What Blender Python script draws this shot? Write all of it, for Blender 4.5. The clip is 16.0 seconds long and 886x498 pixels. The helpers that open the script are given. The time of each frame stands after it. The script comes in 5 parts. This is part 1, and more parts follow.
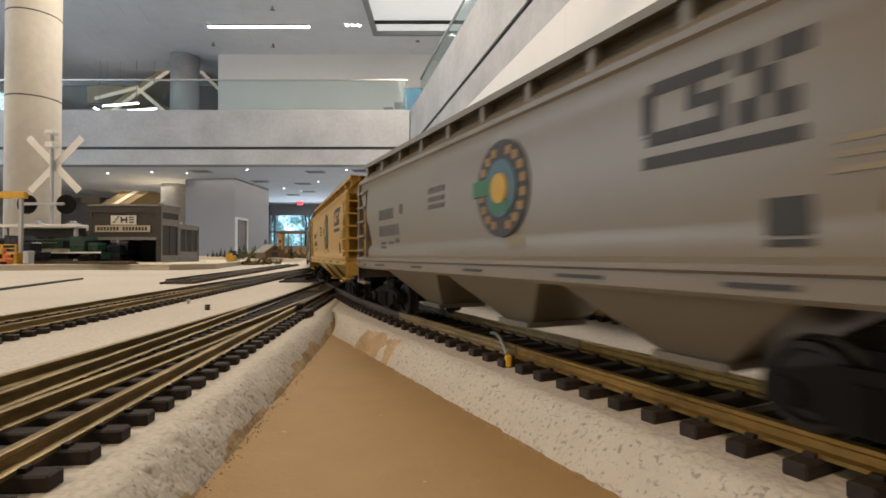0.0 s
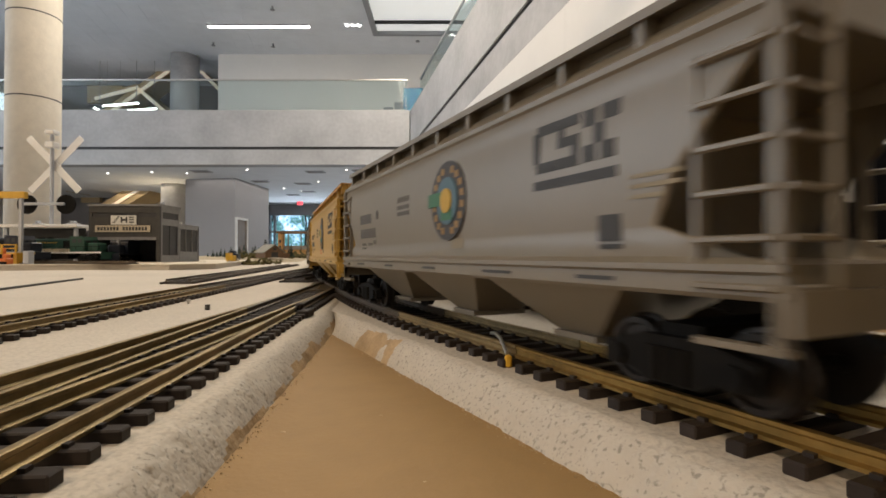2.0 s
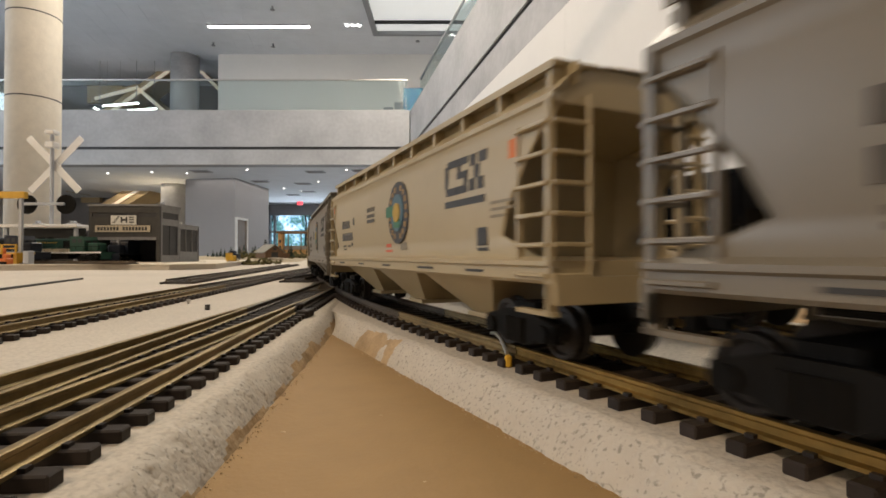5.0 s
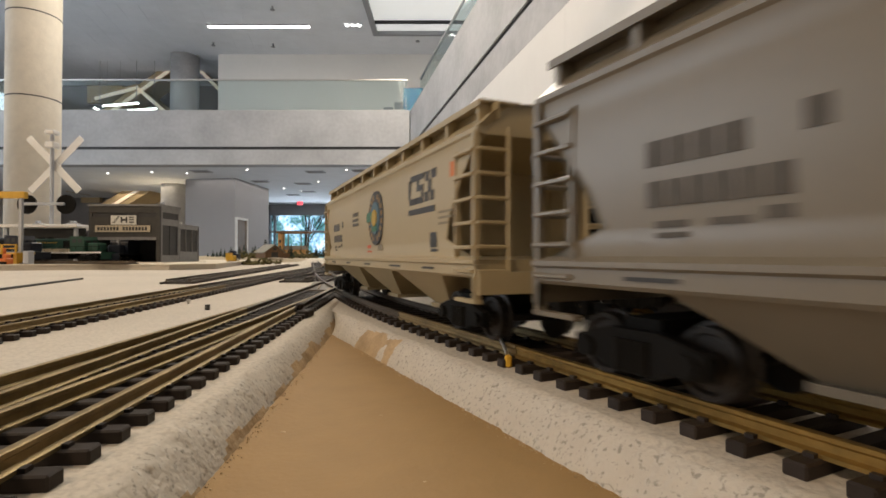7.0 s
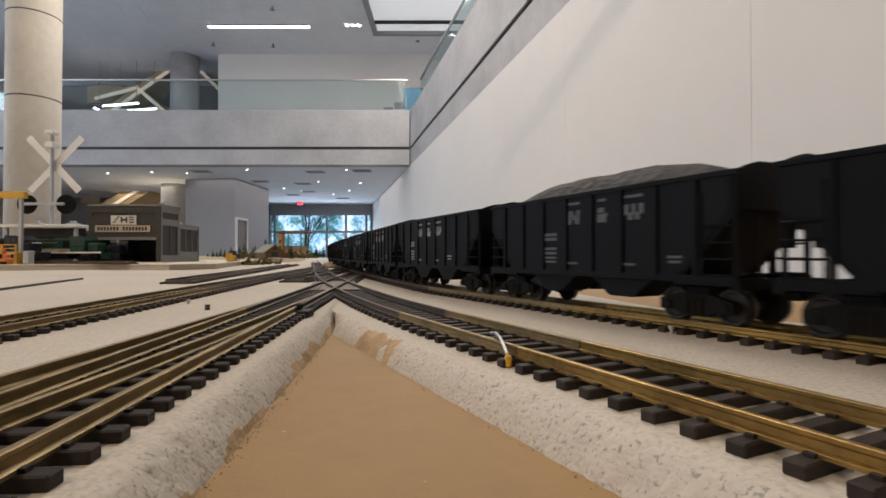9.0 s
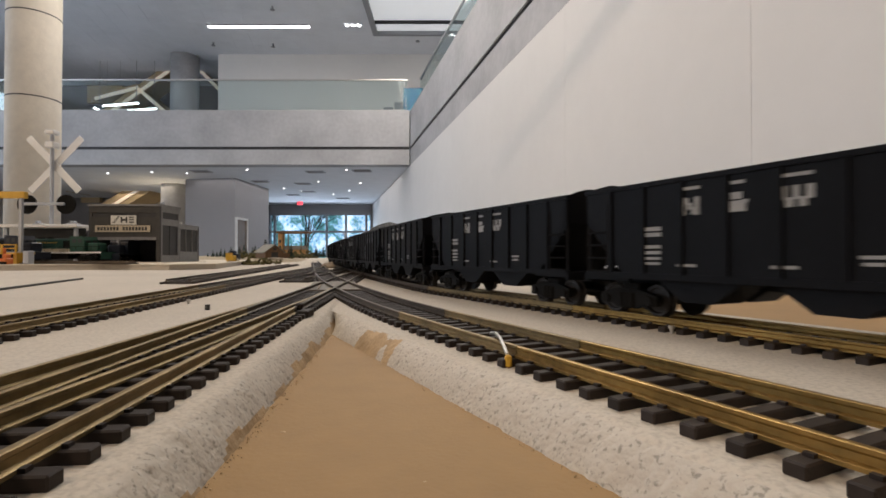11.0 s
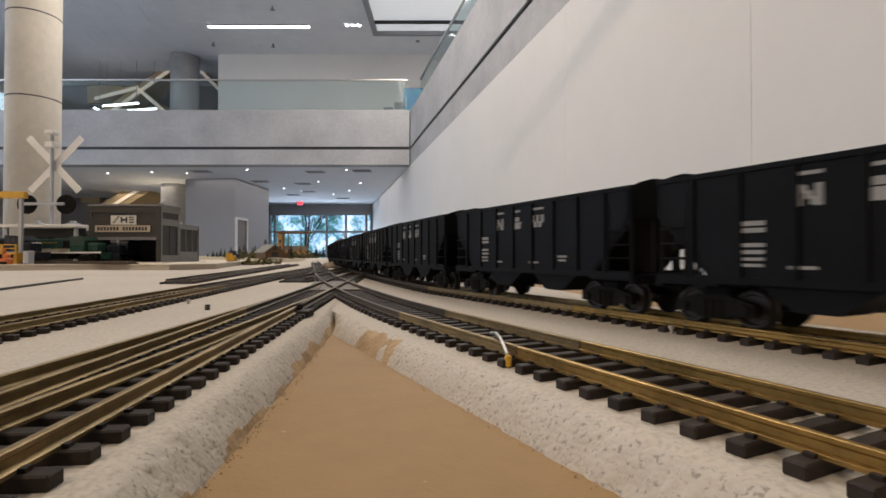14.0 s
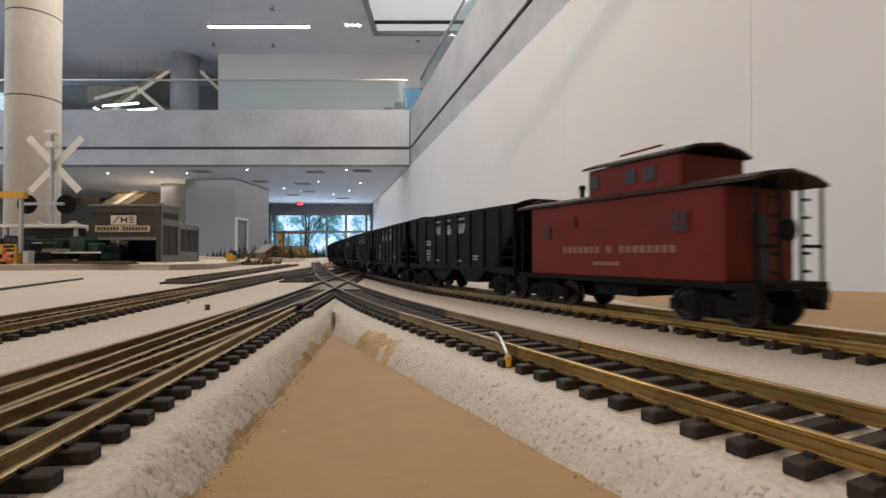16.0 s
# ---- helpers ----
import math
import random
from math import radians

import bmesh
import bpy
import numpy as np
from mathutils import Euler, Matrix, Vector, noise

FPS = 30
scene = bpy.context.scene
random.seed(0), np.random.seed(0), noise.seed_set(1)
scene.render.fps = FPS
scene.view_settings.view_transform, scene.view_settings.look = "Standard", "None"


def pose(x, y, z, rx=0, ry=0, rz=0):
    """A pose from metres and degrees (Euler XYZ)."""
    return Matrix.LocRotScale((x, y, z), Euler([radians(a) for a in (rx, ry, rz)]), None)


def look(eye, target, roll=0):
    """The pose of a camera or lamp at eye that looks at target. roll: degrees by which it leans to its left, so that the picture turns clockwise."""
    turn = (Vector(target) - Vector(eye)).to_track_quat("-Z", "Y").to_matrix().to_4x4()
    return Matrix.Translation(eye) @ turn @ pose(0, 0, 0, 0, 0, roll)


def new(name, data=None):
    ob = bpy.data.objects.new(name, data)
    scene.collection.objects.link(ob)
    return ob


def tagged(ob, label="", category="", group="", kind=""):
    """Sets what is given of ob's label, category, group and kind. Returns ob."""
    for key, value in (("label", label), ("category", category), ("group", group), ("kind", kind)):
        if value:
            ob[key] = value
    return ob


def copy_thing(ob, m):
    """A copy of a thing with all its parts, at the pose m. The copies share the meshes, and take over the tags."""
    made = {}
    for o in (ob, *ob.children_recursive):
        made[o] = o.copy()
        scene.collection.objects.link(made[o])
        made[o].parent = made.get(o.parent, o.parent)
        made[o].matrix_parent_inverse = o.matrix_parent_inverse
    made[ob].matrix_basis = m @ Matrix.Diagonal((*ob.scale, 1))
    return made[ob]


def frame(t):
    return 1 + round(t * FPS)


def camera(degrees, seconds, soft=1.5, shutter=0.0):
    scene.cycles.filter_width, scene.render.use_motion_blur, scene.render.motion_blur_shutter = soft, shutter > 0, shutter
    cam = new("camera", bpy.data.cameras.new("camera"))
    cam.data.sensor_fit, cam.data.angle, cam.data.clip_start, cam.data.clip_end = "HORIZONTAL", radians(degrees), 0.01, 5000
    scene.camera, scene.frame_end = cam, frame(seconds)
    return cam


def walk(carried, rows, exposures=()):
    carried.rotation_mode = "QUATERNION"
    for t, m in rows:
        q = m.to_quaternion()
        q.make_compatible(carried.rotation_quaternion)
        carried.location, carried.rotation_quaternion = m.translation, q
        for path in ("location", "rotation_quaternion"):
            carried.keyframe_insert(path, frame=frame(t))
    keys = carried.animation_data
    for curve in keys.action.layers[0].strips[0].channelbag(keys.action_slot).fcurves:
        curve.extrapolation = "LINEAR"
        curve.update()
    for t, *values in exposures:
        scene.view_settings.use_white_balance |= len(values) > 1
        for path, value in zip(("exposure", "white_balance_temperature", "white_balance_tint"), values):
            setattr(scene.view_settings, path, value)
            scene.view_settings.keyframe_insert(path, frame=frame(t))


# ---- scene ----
# The camera stands on the board beside the tracks; Y is its heading, X its right.
cam = camera(82.1, 16.0, soft=1.65, shutter=0.32)
EYE_Z = 1.05
walk(cam, [(0.0, pose(0, 0, EYE_Z, 90.7, 0, 0)), (16.0, pose(0, 0, EYE_Z, 90.7, 0, 0))], exposures=[(0.0, 0.12, 6800, 11), (8.0, 0.10, 6750, 11), (8.9, -0.12, 6330, 14), (16.0, -0.17, 6330, 14)])

# ---- light ----
world = bpy.data.worlds.new("overcast sky")
scene.world = world
world.use_nodes = True
sky = world.node_tree.nodes.new("ShaderNodeTexSky")
sky.sky_type = "NISHITA"
sky.sun_disc = False
sky.sun_elevation, sky.sun_rotation = radians(35), radians(200)
world.node_tree.links.new(sky.outputs[0], world.node_tree.nodes["Background"].inputs[0])
world.node_tree.nodes["Background"].inputs[1].default_value = 0.12


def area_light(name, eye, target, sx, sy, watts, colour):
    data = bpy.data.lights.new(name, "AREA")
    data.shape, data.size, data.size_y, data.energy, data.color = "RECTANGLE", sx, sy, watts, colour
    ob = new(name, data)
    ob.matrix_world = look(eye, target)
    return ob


# daylight through the skylight; fill lamps added behind the camera and to the west
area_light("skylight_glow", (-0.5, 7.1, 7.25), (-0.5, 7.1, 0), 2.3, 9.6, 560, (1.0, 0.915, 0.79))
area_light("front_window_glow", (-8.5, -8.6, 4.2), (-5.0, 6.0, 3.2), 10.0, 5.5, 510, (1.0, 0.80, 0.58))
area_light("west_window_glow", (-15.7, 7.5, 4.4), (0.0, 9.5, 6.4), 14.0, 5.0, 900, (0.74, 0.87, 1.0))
area_light("far_window_glow", (-5.2, 21.0, 1.8), (-4.5, 10.0, 1.9), 4.0, 1.6, 85, (0.70, 0.85, 1.0))
area_light("lower_hall_glow", (-4.0, 16.0, 3.15), (-4.0, 16.0, 0), 6.0, 5.0, 80, (1.0, 0.96, 0.9))
area_light("column_uplight", (-8.15, 15.0, 1.7), (-8.2, 15.2, 3.2), 0.7, 0.1, 14, (1.0, 0.80, 0.50))
area_light("hall_lamps_glow", (-9.5, 16.5, 3.1), (-9.5, 16.5, 0), 3.0, 3.0, 50, (1.0, 0.85, 0.62))


# unseen spot, placed from the slanting shade and warm tint on the long wall
spot = bpy.data.lights.new("gallery_spot", "SPOT")
spot.energy, spot.color, spot.shadow_soft_size, spot.spot_size, spot.spot_blend = 880, (1.0, 0.78, 0.55), 0.006, radians(75), 0.9
spot_lamp = new("gallery_spot", spot)
spot_lamp.matrix_world = look((-3.0, -4.0, 6.9), (1.2, 3.2, 2.2))


# ---- materials ----
def material(name, colour, rough=0.6, metal=0.0, vary=0.12, scale=40.0, bump=0.0, bump_scale=200.0, tint=None, each=0.0, emit=0.0, spec=0.5, coords="Object", pits=0.0, pit_scale=900.0, beads=0.0, bead_scale=600.0):
    m = bpy.data.materials.new(name)
    m.use_nodes = True
    nt = m.node_tree
    n, link = nt.nodes, nt.links.new
    b = n["Principled BSDF"]
    b.inputs["Roughness"].default_value = rough
    b.inputs["Metallic"].default_value = metal
    b.inputs["Specular IOR Level"].default_value = spec
    tc = n.new("ShaderNodeTexCoord")
    dark = tint or tuple(c * (1 - 2 * vary) for c in colour)
    big = n.new("ShaderNodeTexNoise")
    big.inputs["Scale"].default_value, big.inputs["Detail"].default_value = scale, 5
    fine = n.new("ShaderNodeTexNoise")
    fine.inputs["Scale"].default_value, fine.inputs["Detail"].default_value = scale * 9, 3
    link(tc.outputs[coords], big.inputs["Vector"])
    link(tc.outputs[coords], fine.inputs["Vector"])
    add = n.new("ShaderNodeMath")
    add.operation = "MULTIPLY_ADD"
    link(fine.outputs[0], add.inputs[0])
    add.inputs[1].default_value = 0.45
    link(big.outputs[0], add.inputs[2])
    ramp = n.new("ShaderNodeValToRGB")
    ramp.color_ramp.elements[0].position, ramp.color_ramp.elements[1].position = 0.45, 0.95
    ramp.color_ramp.elements[0].color = (*dark, 1)
    ramp.color_ramp.elements[1].color = (*colour, 1)
    link(add.outputs[0], ramp.inputs[0])
    out = ramp.outputs[0]
    if each:
        info = n.new("ShaderNodeObjectInfo")
        spread = n.new("ShaderNodeMapRange")
        spread.inputs[3].default_value, spread.inputs[4].default_value = 1 - each, 1 + each
        link(info.outputs["Random"], spread.inputs[0])
        hsv = n.new("ShaderNodeHueSaturation")
        link(spread.outputs[0], hsv.inputs["Value"])
        link(out, hsv.inputs["Color"])
        out = hsv.outputs[0]
    height = None
    if pits:
        # small dark pores between grains
        cells = n.new("ShaderNodeTexNoise")
        cells.inputs["Scale"].default_value, cells.inputs["Detail"].default_value = pit_scale, 2
        link(tc.outputs[coords], cells.inputs["Vector"])
        pore = n.new("ShaderNodeMapRange")
        pore.inputs[1].default_value, pore.inputs[2].default_value = 0.42, 0.74
        pore.inputs[3].default_value, pore.inputs[4].default_value = 1.0, 1.0 - pits
        link(cells.outputs[0], pore.inputs[0])
        shade = n.new("ShaderNodeHueSaturation")
        link(pore.outputs[0], shade.inputs["Value"])
        link(out, shade.inputs["Color"])
        out, height = shade.outputs[0], pore.outputs[0]
    if beads:
        # swollen beads, with sparse dark pores between them
        cell = n.new("ShaderNodeTexVoronoi")
        cell.feature = "SMOOTH_F1"
        cell.inputs["Scale"].default_value = bead_scale
        cell.inputs["Smoothness"].default_value = 0.5
        link(tc.outputs[coords], cell.inputs["Vector"])
        swell = n.new("ShaderNodeMath")
        swell.operation = "SUBTRACT"
        swell.inputs[0].default_value = 1.0
        link(cell.outputs["Distance"], swell.inputs[1])
        pore = n.new("ShaderNodeTexNoise")
        pore.inputs["Scale"].default_value, pore.inputs["Detail"].default_value = bead_scale * 1.1, 2
        link(tc.outputs[coords], pore.inputs["Vector"])
        speck = n.new("ShaderNodeMapRange")
        speck.inputs[1].default_value, speck.inputs[2].default_value = 0.56, 0.70
        speck.inputs[3].default_value, speck.inputs[4].default_value = 1.0, 1.0 - beads
        link(pore.outputs[0], speck.inputs[0])
        shade = n.new("ShaderNodeHueSaturation")
        link(speck.outputs[0], shade.inputs["Value"])
        link(out, shade.inputs["Color"])
        out, height = shade.outputs[0], swell.outputs[0]
    link(out, b.inputs["Base Color"])
    if bump:
        bn = n.new("ShaderNodeTexNoise")
        bn.inputs["Scale"].default_value, bn.inputs["Detail"].default_value = bump_scale, 4
        link(tc.outputs[coords], bn.inputs["Vector"])
        bp = n.new("ShaderNodeBump")
        bp.inputs["Strength"].default_value, bp.inputs["Distance"].default_value = bump, 0.5 / bump_scale
        rise = bn.outputs[0]
        if height:
            both = n.new("ShaderNodeMath")
            link(rise, both.inputs[0])
            link(height, both.inputs[1])
            rise = both.outputs[0]
        link(rise, bp.inputs["Height"])
        link(bp.outputs[0], b.inputs["Normal"])
    if emit:
        link(out, b.inputs["Emission Color"])
        b.inputs["Emission Strength"].default_value = emit
    return m


def glass_material(name, colour, rough=0.02):
    m = bpy.data.materials.new(name)
    m.use_nodes = True
    nt = m.node_tree
    n, link = nt.nodes, nt.links.new
    clear, gloss, mix, fres = n.new("ShaderNodeBsdfTransparent"), n.new("ShaderNodeBsdfGlossy"), n.new("ShaderNodeMixShader"), n.new("ShaderNodeFresnel")
    clear.inputs[0].default_value = (*colour, 1)
    gloss.inputs["Roughness"].default_value = rough
    fres.inputs[0].default_value = 1.5
    less = n.new("ShaderNodeMath")
    less.operation = "MULTIPLY"
    less.inputs[1].default_value = 0.4
    link(fres.outputs[0], less.inputs[0])
    link(less.outputs[0], mix.inputs[0])
    link(clear.outputs[0], mix.inputs[1])
    link(gloss.outputs[0], mix.inputs[2])
    link(mix.outputs[0], n["Material Output"].inputs[0])
    return m


FOAM = material("painted plaster", (0.56, 0.505, 0.425), 0.85, vary=0.06, scale=9, bump=0.35, bump_scale=700, pits=0.25, pit_scale=1100)
FOAM_EDGE = material("rough plaster edge", (0.545, 0.50, 0.43), 0.9, vary=0.05, scale=200, bump=0.35, bump_scale=1100, beads=0.42, bead_scale=1150)
BARE = material("bare tan plaster", (0.52, 0.37, 0.21), 0.9, vary=0.2, scale=120, bump=0.8, bump_scale=700)
BOARD = material("brown fibreboard", (0.325, 0.197, 0.073), 0.7, vary=0.09, scale=22, bump=0.15, bump_scale=900)
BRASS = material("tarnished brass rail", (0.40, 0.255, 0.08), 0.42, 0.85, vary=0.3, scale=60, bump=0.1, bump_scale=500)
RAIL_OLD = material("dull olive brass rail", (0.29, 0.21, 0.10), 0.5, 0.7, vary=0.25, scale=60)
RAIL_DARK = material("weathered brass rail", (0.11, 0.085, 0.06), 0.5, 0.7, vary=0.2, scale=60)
TIE = material("dark brown plastic tie", (0.026, 0.018, 0.014), 0.6, vary=0.2, scale=300, each=0.25, spec=0.3)
STEEL = material("bright nickel", (0.6, 0.58, 0.55), 0.3, 0.9, vary=0.1)
CONCRETE = material("board-marked concrete", (0.44, 0.44, 0.45), 0.8, vary=0.14, scale=1.3, bump=0.15, bump_scale=25)
COLUMN = material("warm concrete column", (0.84, 0.77, 0.66), 0.75, vary=0.1, scale=1.6, bump=0.15, bump_scale=30)
WHITE_WALL = material("white wall paint", (0.70, 0.685, 0.665), 0.7, vary=0.03, scale=0.8)
GREY_WALL = material("grey wall paint", (0.31, 0.298, 0.302), 0.75, vary=0.03, scale=0.9)
TAN_WALL = material("tan timber panelling", (0.45, 0.33, 0.18), 0.6, vary=0.1, scale=2)
DARK_WALL = material("dark grey panelling", (0.17, 0.155, 0.15), 0.6, vary=0.1, scale=2)
DOOR_WOOD = material("dark brown door veneer", (0.13, 0.085, 0.05), 0.5, vary=0.12, scale=3)
CEIL = material("white ceiling tile", (0.82, 0.84, 0.88), 0.85, vary=0.04, scale=2.5)
BLACK = material("black gap", (0.012, 0.012, 0.013), 0.6, vary=0.1)
CARPET = material("grey floor", (0.22, 0.22, 0.22), 0.8, vary=0.1, scale=3)
METAL_GREY = material("grey painted metal", (0.30, 0.31, 0.33), 0.45, 0.2, vary=0.06)
LIGHT_ON = material("lit lamp", (1, 0.98, 0.95), 0.5, vary=0.0, emit=6.0)
EXIT_RED = material("lit red sign", (0.9, 0.06, 0.08), 0.5, vary=0.0, emit=1.6)
COVE = material("warm cove light", (1.0, 0.86, 0.68), 0.5, vary=0.0, emit=0.12)
SKYLIGHT = material("bright skylight", (0.80, 0.82, 0.82), 0.5, vary=0.03, emit=0.5)
GLASS = glass_material("clear rail glass", (0.90, 0.96, 0.96))
BLUE_GLASS = glass_material("blue tinted glass", (0.25, 0.62, 0.80))
CAR_GREY = material("grey model paint", (0.172, 0.147, 0.110), 0.36, vary=0.06, scale=30)
WALK_ORANGE = material("orange model paint", (0.40, 0.20, 0.022), 0.4, vary=0.06, scale=30)
CAR_YELLOW = material("yellow model paint", (0.44, 0.268, 0.056), 0.36, vary=0.05, scale=30)
CAR_CREAM = material("cream model paint", (0.38, 0.305, 0.18), 0.36, vary=0.05, scale=30)
CAR_BLACK = material("black model paint", (0.0055, 0.0058, 0.0074), 0.55, vary=0.2, scale=60, spec=0.1)
CAR_ROOF = material("sooty roof paint", (0.045, 0.030, 0.026), 0.7, vary=0.25, scale=90, spec=0.2)
CAR_RED = material("red model paint", (0.125, 0.0125, 0.0075), 0.6, vary=0.14, scale=50, spec=0.2)
TRUCK = material("black truck plastic", (0.008, 0.0075, 0.007), 0.7, vary=0.2, scale=120, spec=0.1)
WHEEL = material("dark wheel metal", (0.03, 0.025, 0.022), 0.45, 0.6, vary=0.2, scale=120)
INK = material("dark lettering", (0.03, 0.028, 0.026), 0.6, vary=0.1, scale=80)
SOFT_INK = material("worn small lettering", (0.075, 0.062, 0.046), 0.6, vary=0.2, scale=200)
PALE_INK = material("pale lettering", (0.29, 0.29, 0.285), 0.6, vary=0.12, scale=200)
DIM_INK = material("worn pale lettering", (0.085, 0.09, 0.105), 0.6, vary=0.2, scale=200)
FADED_INK = material("faded lettering", (0.22, 0.11, 0.09), 0.6, vary=0.2, scale=200)
RED_INK = material("red lettering", (0.55, 0.09, 0.03), 0.6, vary=0.1, scale=80)
ORANGE = material("orange paint", (0.62, 0.16, 0.03), 0.6, vary=0.1, scale=80)
TONE = material("faint lettering", (0.24, 0.20, 0.13), 0.6, vary=0.1, scale=80)
BORDER = material("brown emblem letters", (0.30, 0.17, 0.05), 0.6, vary=0.1, scale=80)
BLUE = material("blue emblem paint", (0.06, 0.125, 0.165), 0.6, vary=0.1, scale=80)
GREEN = material("green emblem paint", (0.03, 0.14, 0.07), 0.6, vary=0.1, scale=80)
GOLD = material("golden emblem paint", (0.47, 0.29, 0.03), 0.6, vary=0.1, scale=80)
COAL = material("loose coal", (0.035, 0.033, 0.032), 0.75, vary=0.4, scale=250, bump=1.0, bump_scale=350)


# ---- mesh helpers ----
def part(name, bm, mat, parent=None, label="", smooth=False):
    me = bpy.data.meshes.new(name)
    bmesh.ops.recalc_face_normals(bm, faces=bm.faces)
    bm.to_mesh(me)
    bm.free()
    for m in (mat if isinstance(mat, (list, tuple)) else [mat]):
        me.materials.append(m)
    if smooth:
        for p in me.polygons:
            p.use_smooth = True
    ob = new(name, me)
    if parent is not None:
        ob.parent = parent
    if label:
        tagged(ob, label)
    return ob


def again(ob, m, parent):
    """Another piece on the same mesh."""
    o = new(ob.name.split(".")[0], ob.data)
    o.parent = parent
    o.matrix_basis = m
    for c in ob.children:
        again(c, c.matrix_basis.copy(), o)
    return o


def box(bm, x0, x1, y0, y1, z0, z1, bevel=0.0):
    m = Matrix.Translation(((x0 + x1) / 2, (y0 + y1) / 2, (z0 + z1) / 2)) @ Matrix.Diagonal((abs(x1 - x0), abs(y1 - y0), abs(z1 - z0), 1))
    r = bmesh.ops.create_cube(bm, size=1, matrix=m)
    if bevel:
        es = list({e for v in r["verts"] for e in v.link_edges})
        bmesh.ops.bevel(bm, geom=es, offset=bevel, segments=1, affect="EDGES")
    return bm


def boxes(*rows, bevel=0.0):
    bm = bmesh.new()
    for r in rows:
        box(bm, *r, bevel=bevel)
    return bm


def rod(bm, a, b, r, n=8, r2=None):
    a, b = Vector(a), Vector(b)
    d = b - a
    m = Matrix.Translation((a + b) / 2) @ d.to_track_quat("Z", "Y").to_matrix().to_4x4()
    bmesh.ops.create_cone(bm, cap_ends=True, segments=n, radius1=r, radius2=r if r2 is None else r2, depth=d.length, matrix=m)
    return bm


def rods(*rows, n=8):
    bm = bmesh.new()
    for a, b, r in rows:
        rod(bm, a, b, r, n)
    return bm


def prism(bm, pts, axis, a, b):
    """A flat outline pushed along an axis from a to b. pts: the two other coordinates."""
    def v(p, c):
        return {"x": (c, p[0], p[1]), "y": (p[0], c, p[1]), "z": (p[0], p[1], c)}[axis]
    lo = [bm.verts.new(v(p, a)) for p in pts]
    hi = [bm.verts.new(v(p, b)) for p in pts]
    n = len(pts)
    bm.faces.new(lo)
    bm.faces.new(hi[::-1])
    for i in range(n):
        bm.faces.new((lo[i], lo[(i + 1) % n], hi[(i + 1) % n], hi[i]))
    return bm


def sweep(path, profile, closed=True):
    """A profile (across, up) drawn along a path of (x, y, z) points."""
    bm = bmesh.new()
    rings = []
    for i, p in enumerate(path):
        p = Vector(p)
        d = (Vector(path[min(i + 1, len(path) - 1)]) - Vector(path[max(i - 1, 0)]))
        d.z = 0
        d.normalize()
        side = Vector((d.y, -d.x, 0))
        rings.append([bm.verts.new(p + side * a + Vector((0, 0, u))) for a, u in profile])
    n = len(profile)
    for r, s in zip(rings, rings[1:]):
        for k in range(n):
            bm.faces.new((r[k], r[(k + 1) % n], s[(k + 1) % n], s[k]))
    bm.faces.new(rings[0])
    bm.faces.new(rings[-1][::-1])
    return bm


def empty(name, m, label, category, group="", kind=""):
    e = new(name)
    e.empty_display_size = 0.02
    e.matrix_world = m
    return tagged(e, label, category, group, kind)


# ---- the hall ----
RAIL_Z = 1.03
FOAM_Z = 1.0257
BOARD_Z = 1.019
U = Vector((-0.2294, 0.9733, 0))   # along the long wall
V = Vector((0.9733, 0.2294, 0))    # towards the long wall
HALL = Matrix(((V.x, U.x, 0, 0), (V.y, U.y, 0, 0), (0, 0, 1, 0), (0, 0, 0, 1)))
WALL_D = 2.02


def structure(name, bm, mat, label, m=None, smooth=False):
    ob = part(name, bm, mat, smooth=smooth)
    if m is not None:
        ob.matrix_world = m
    return tagged(ob, label, name.split("_")[0], kind="structure")


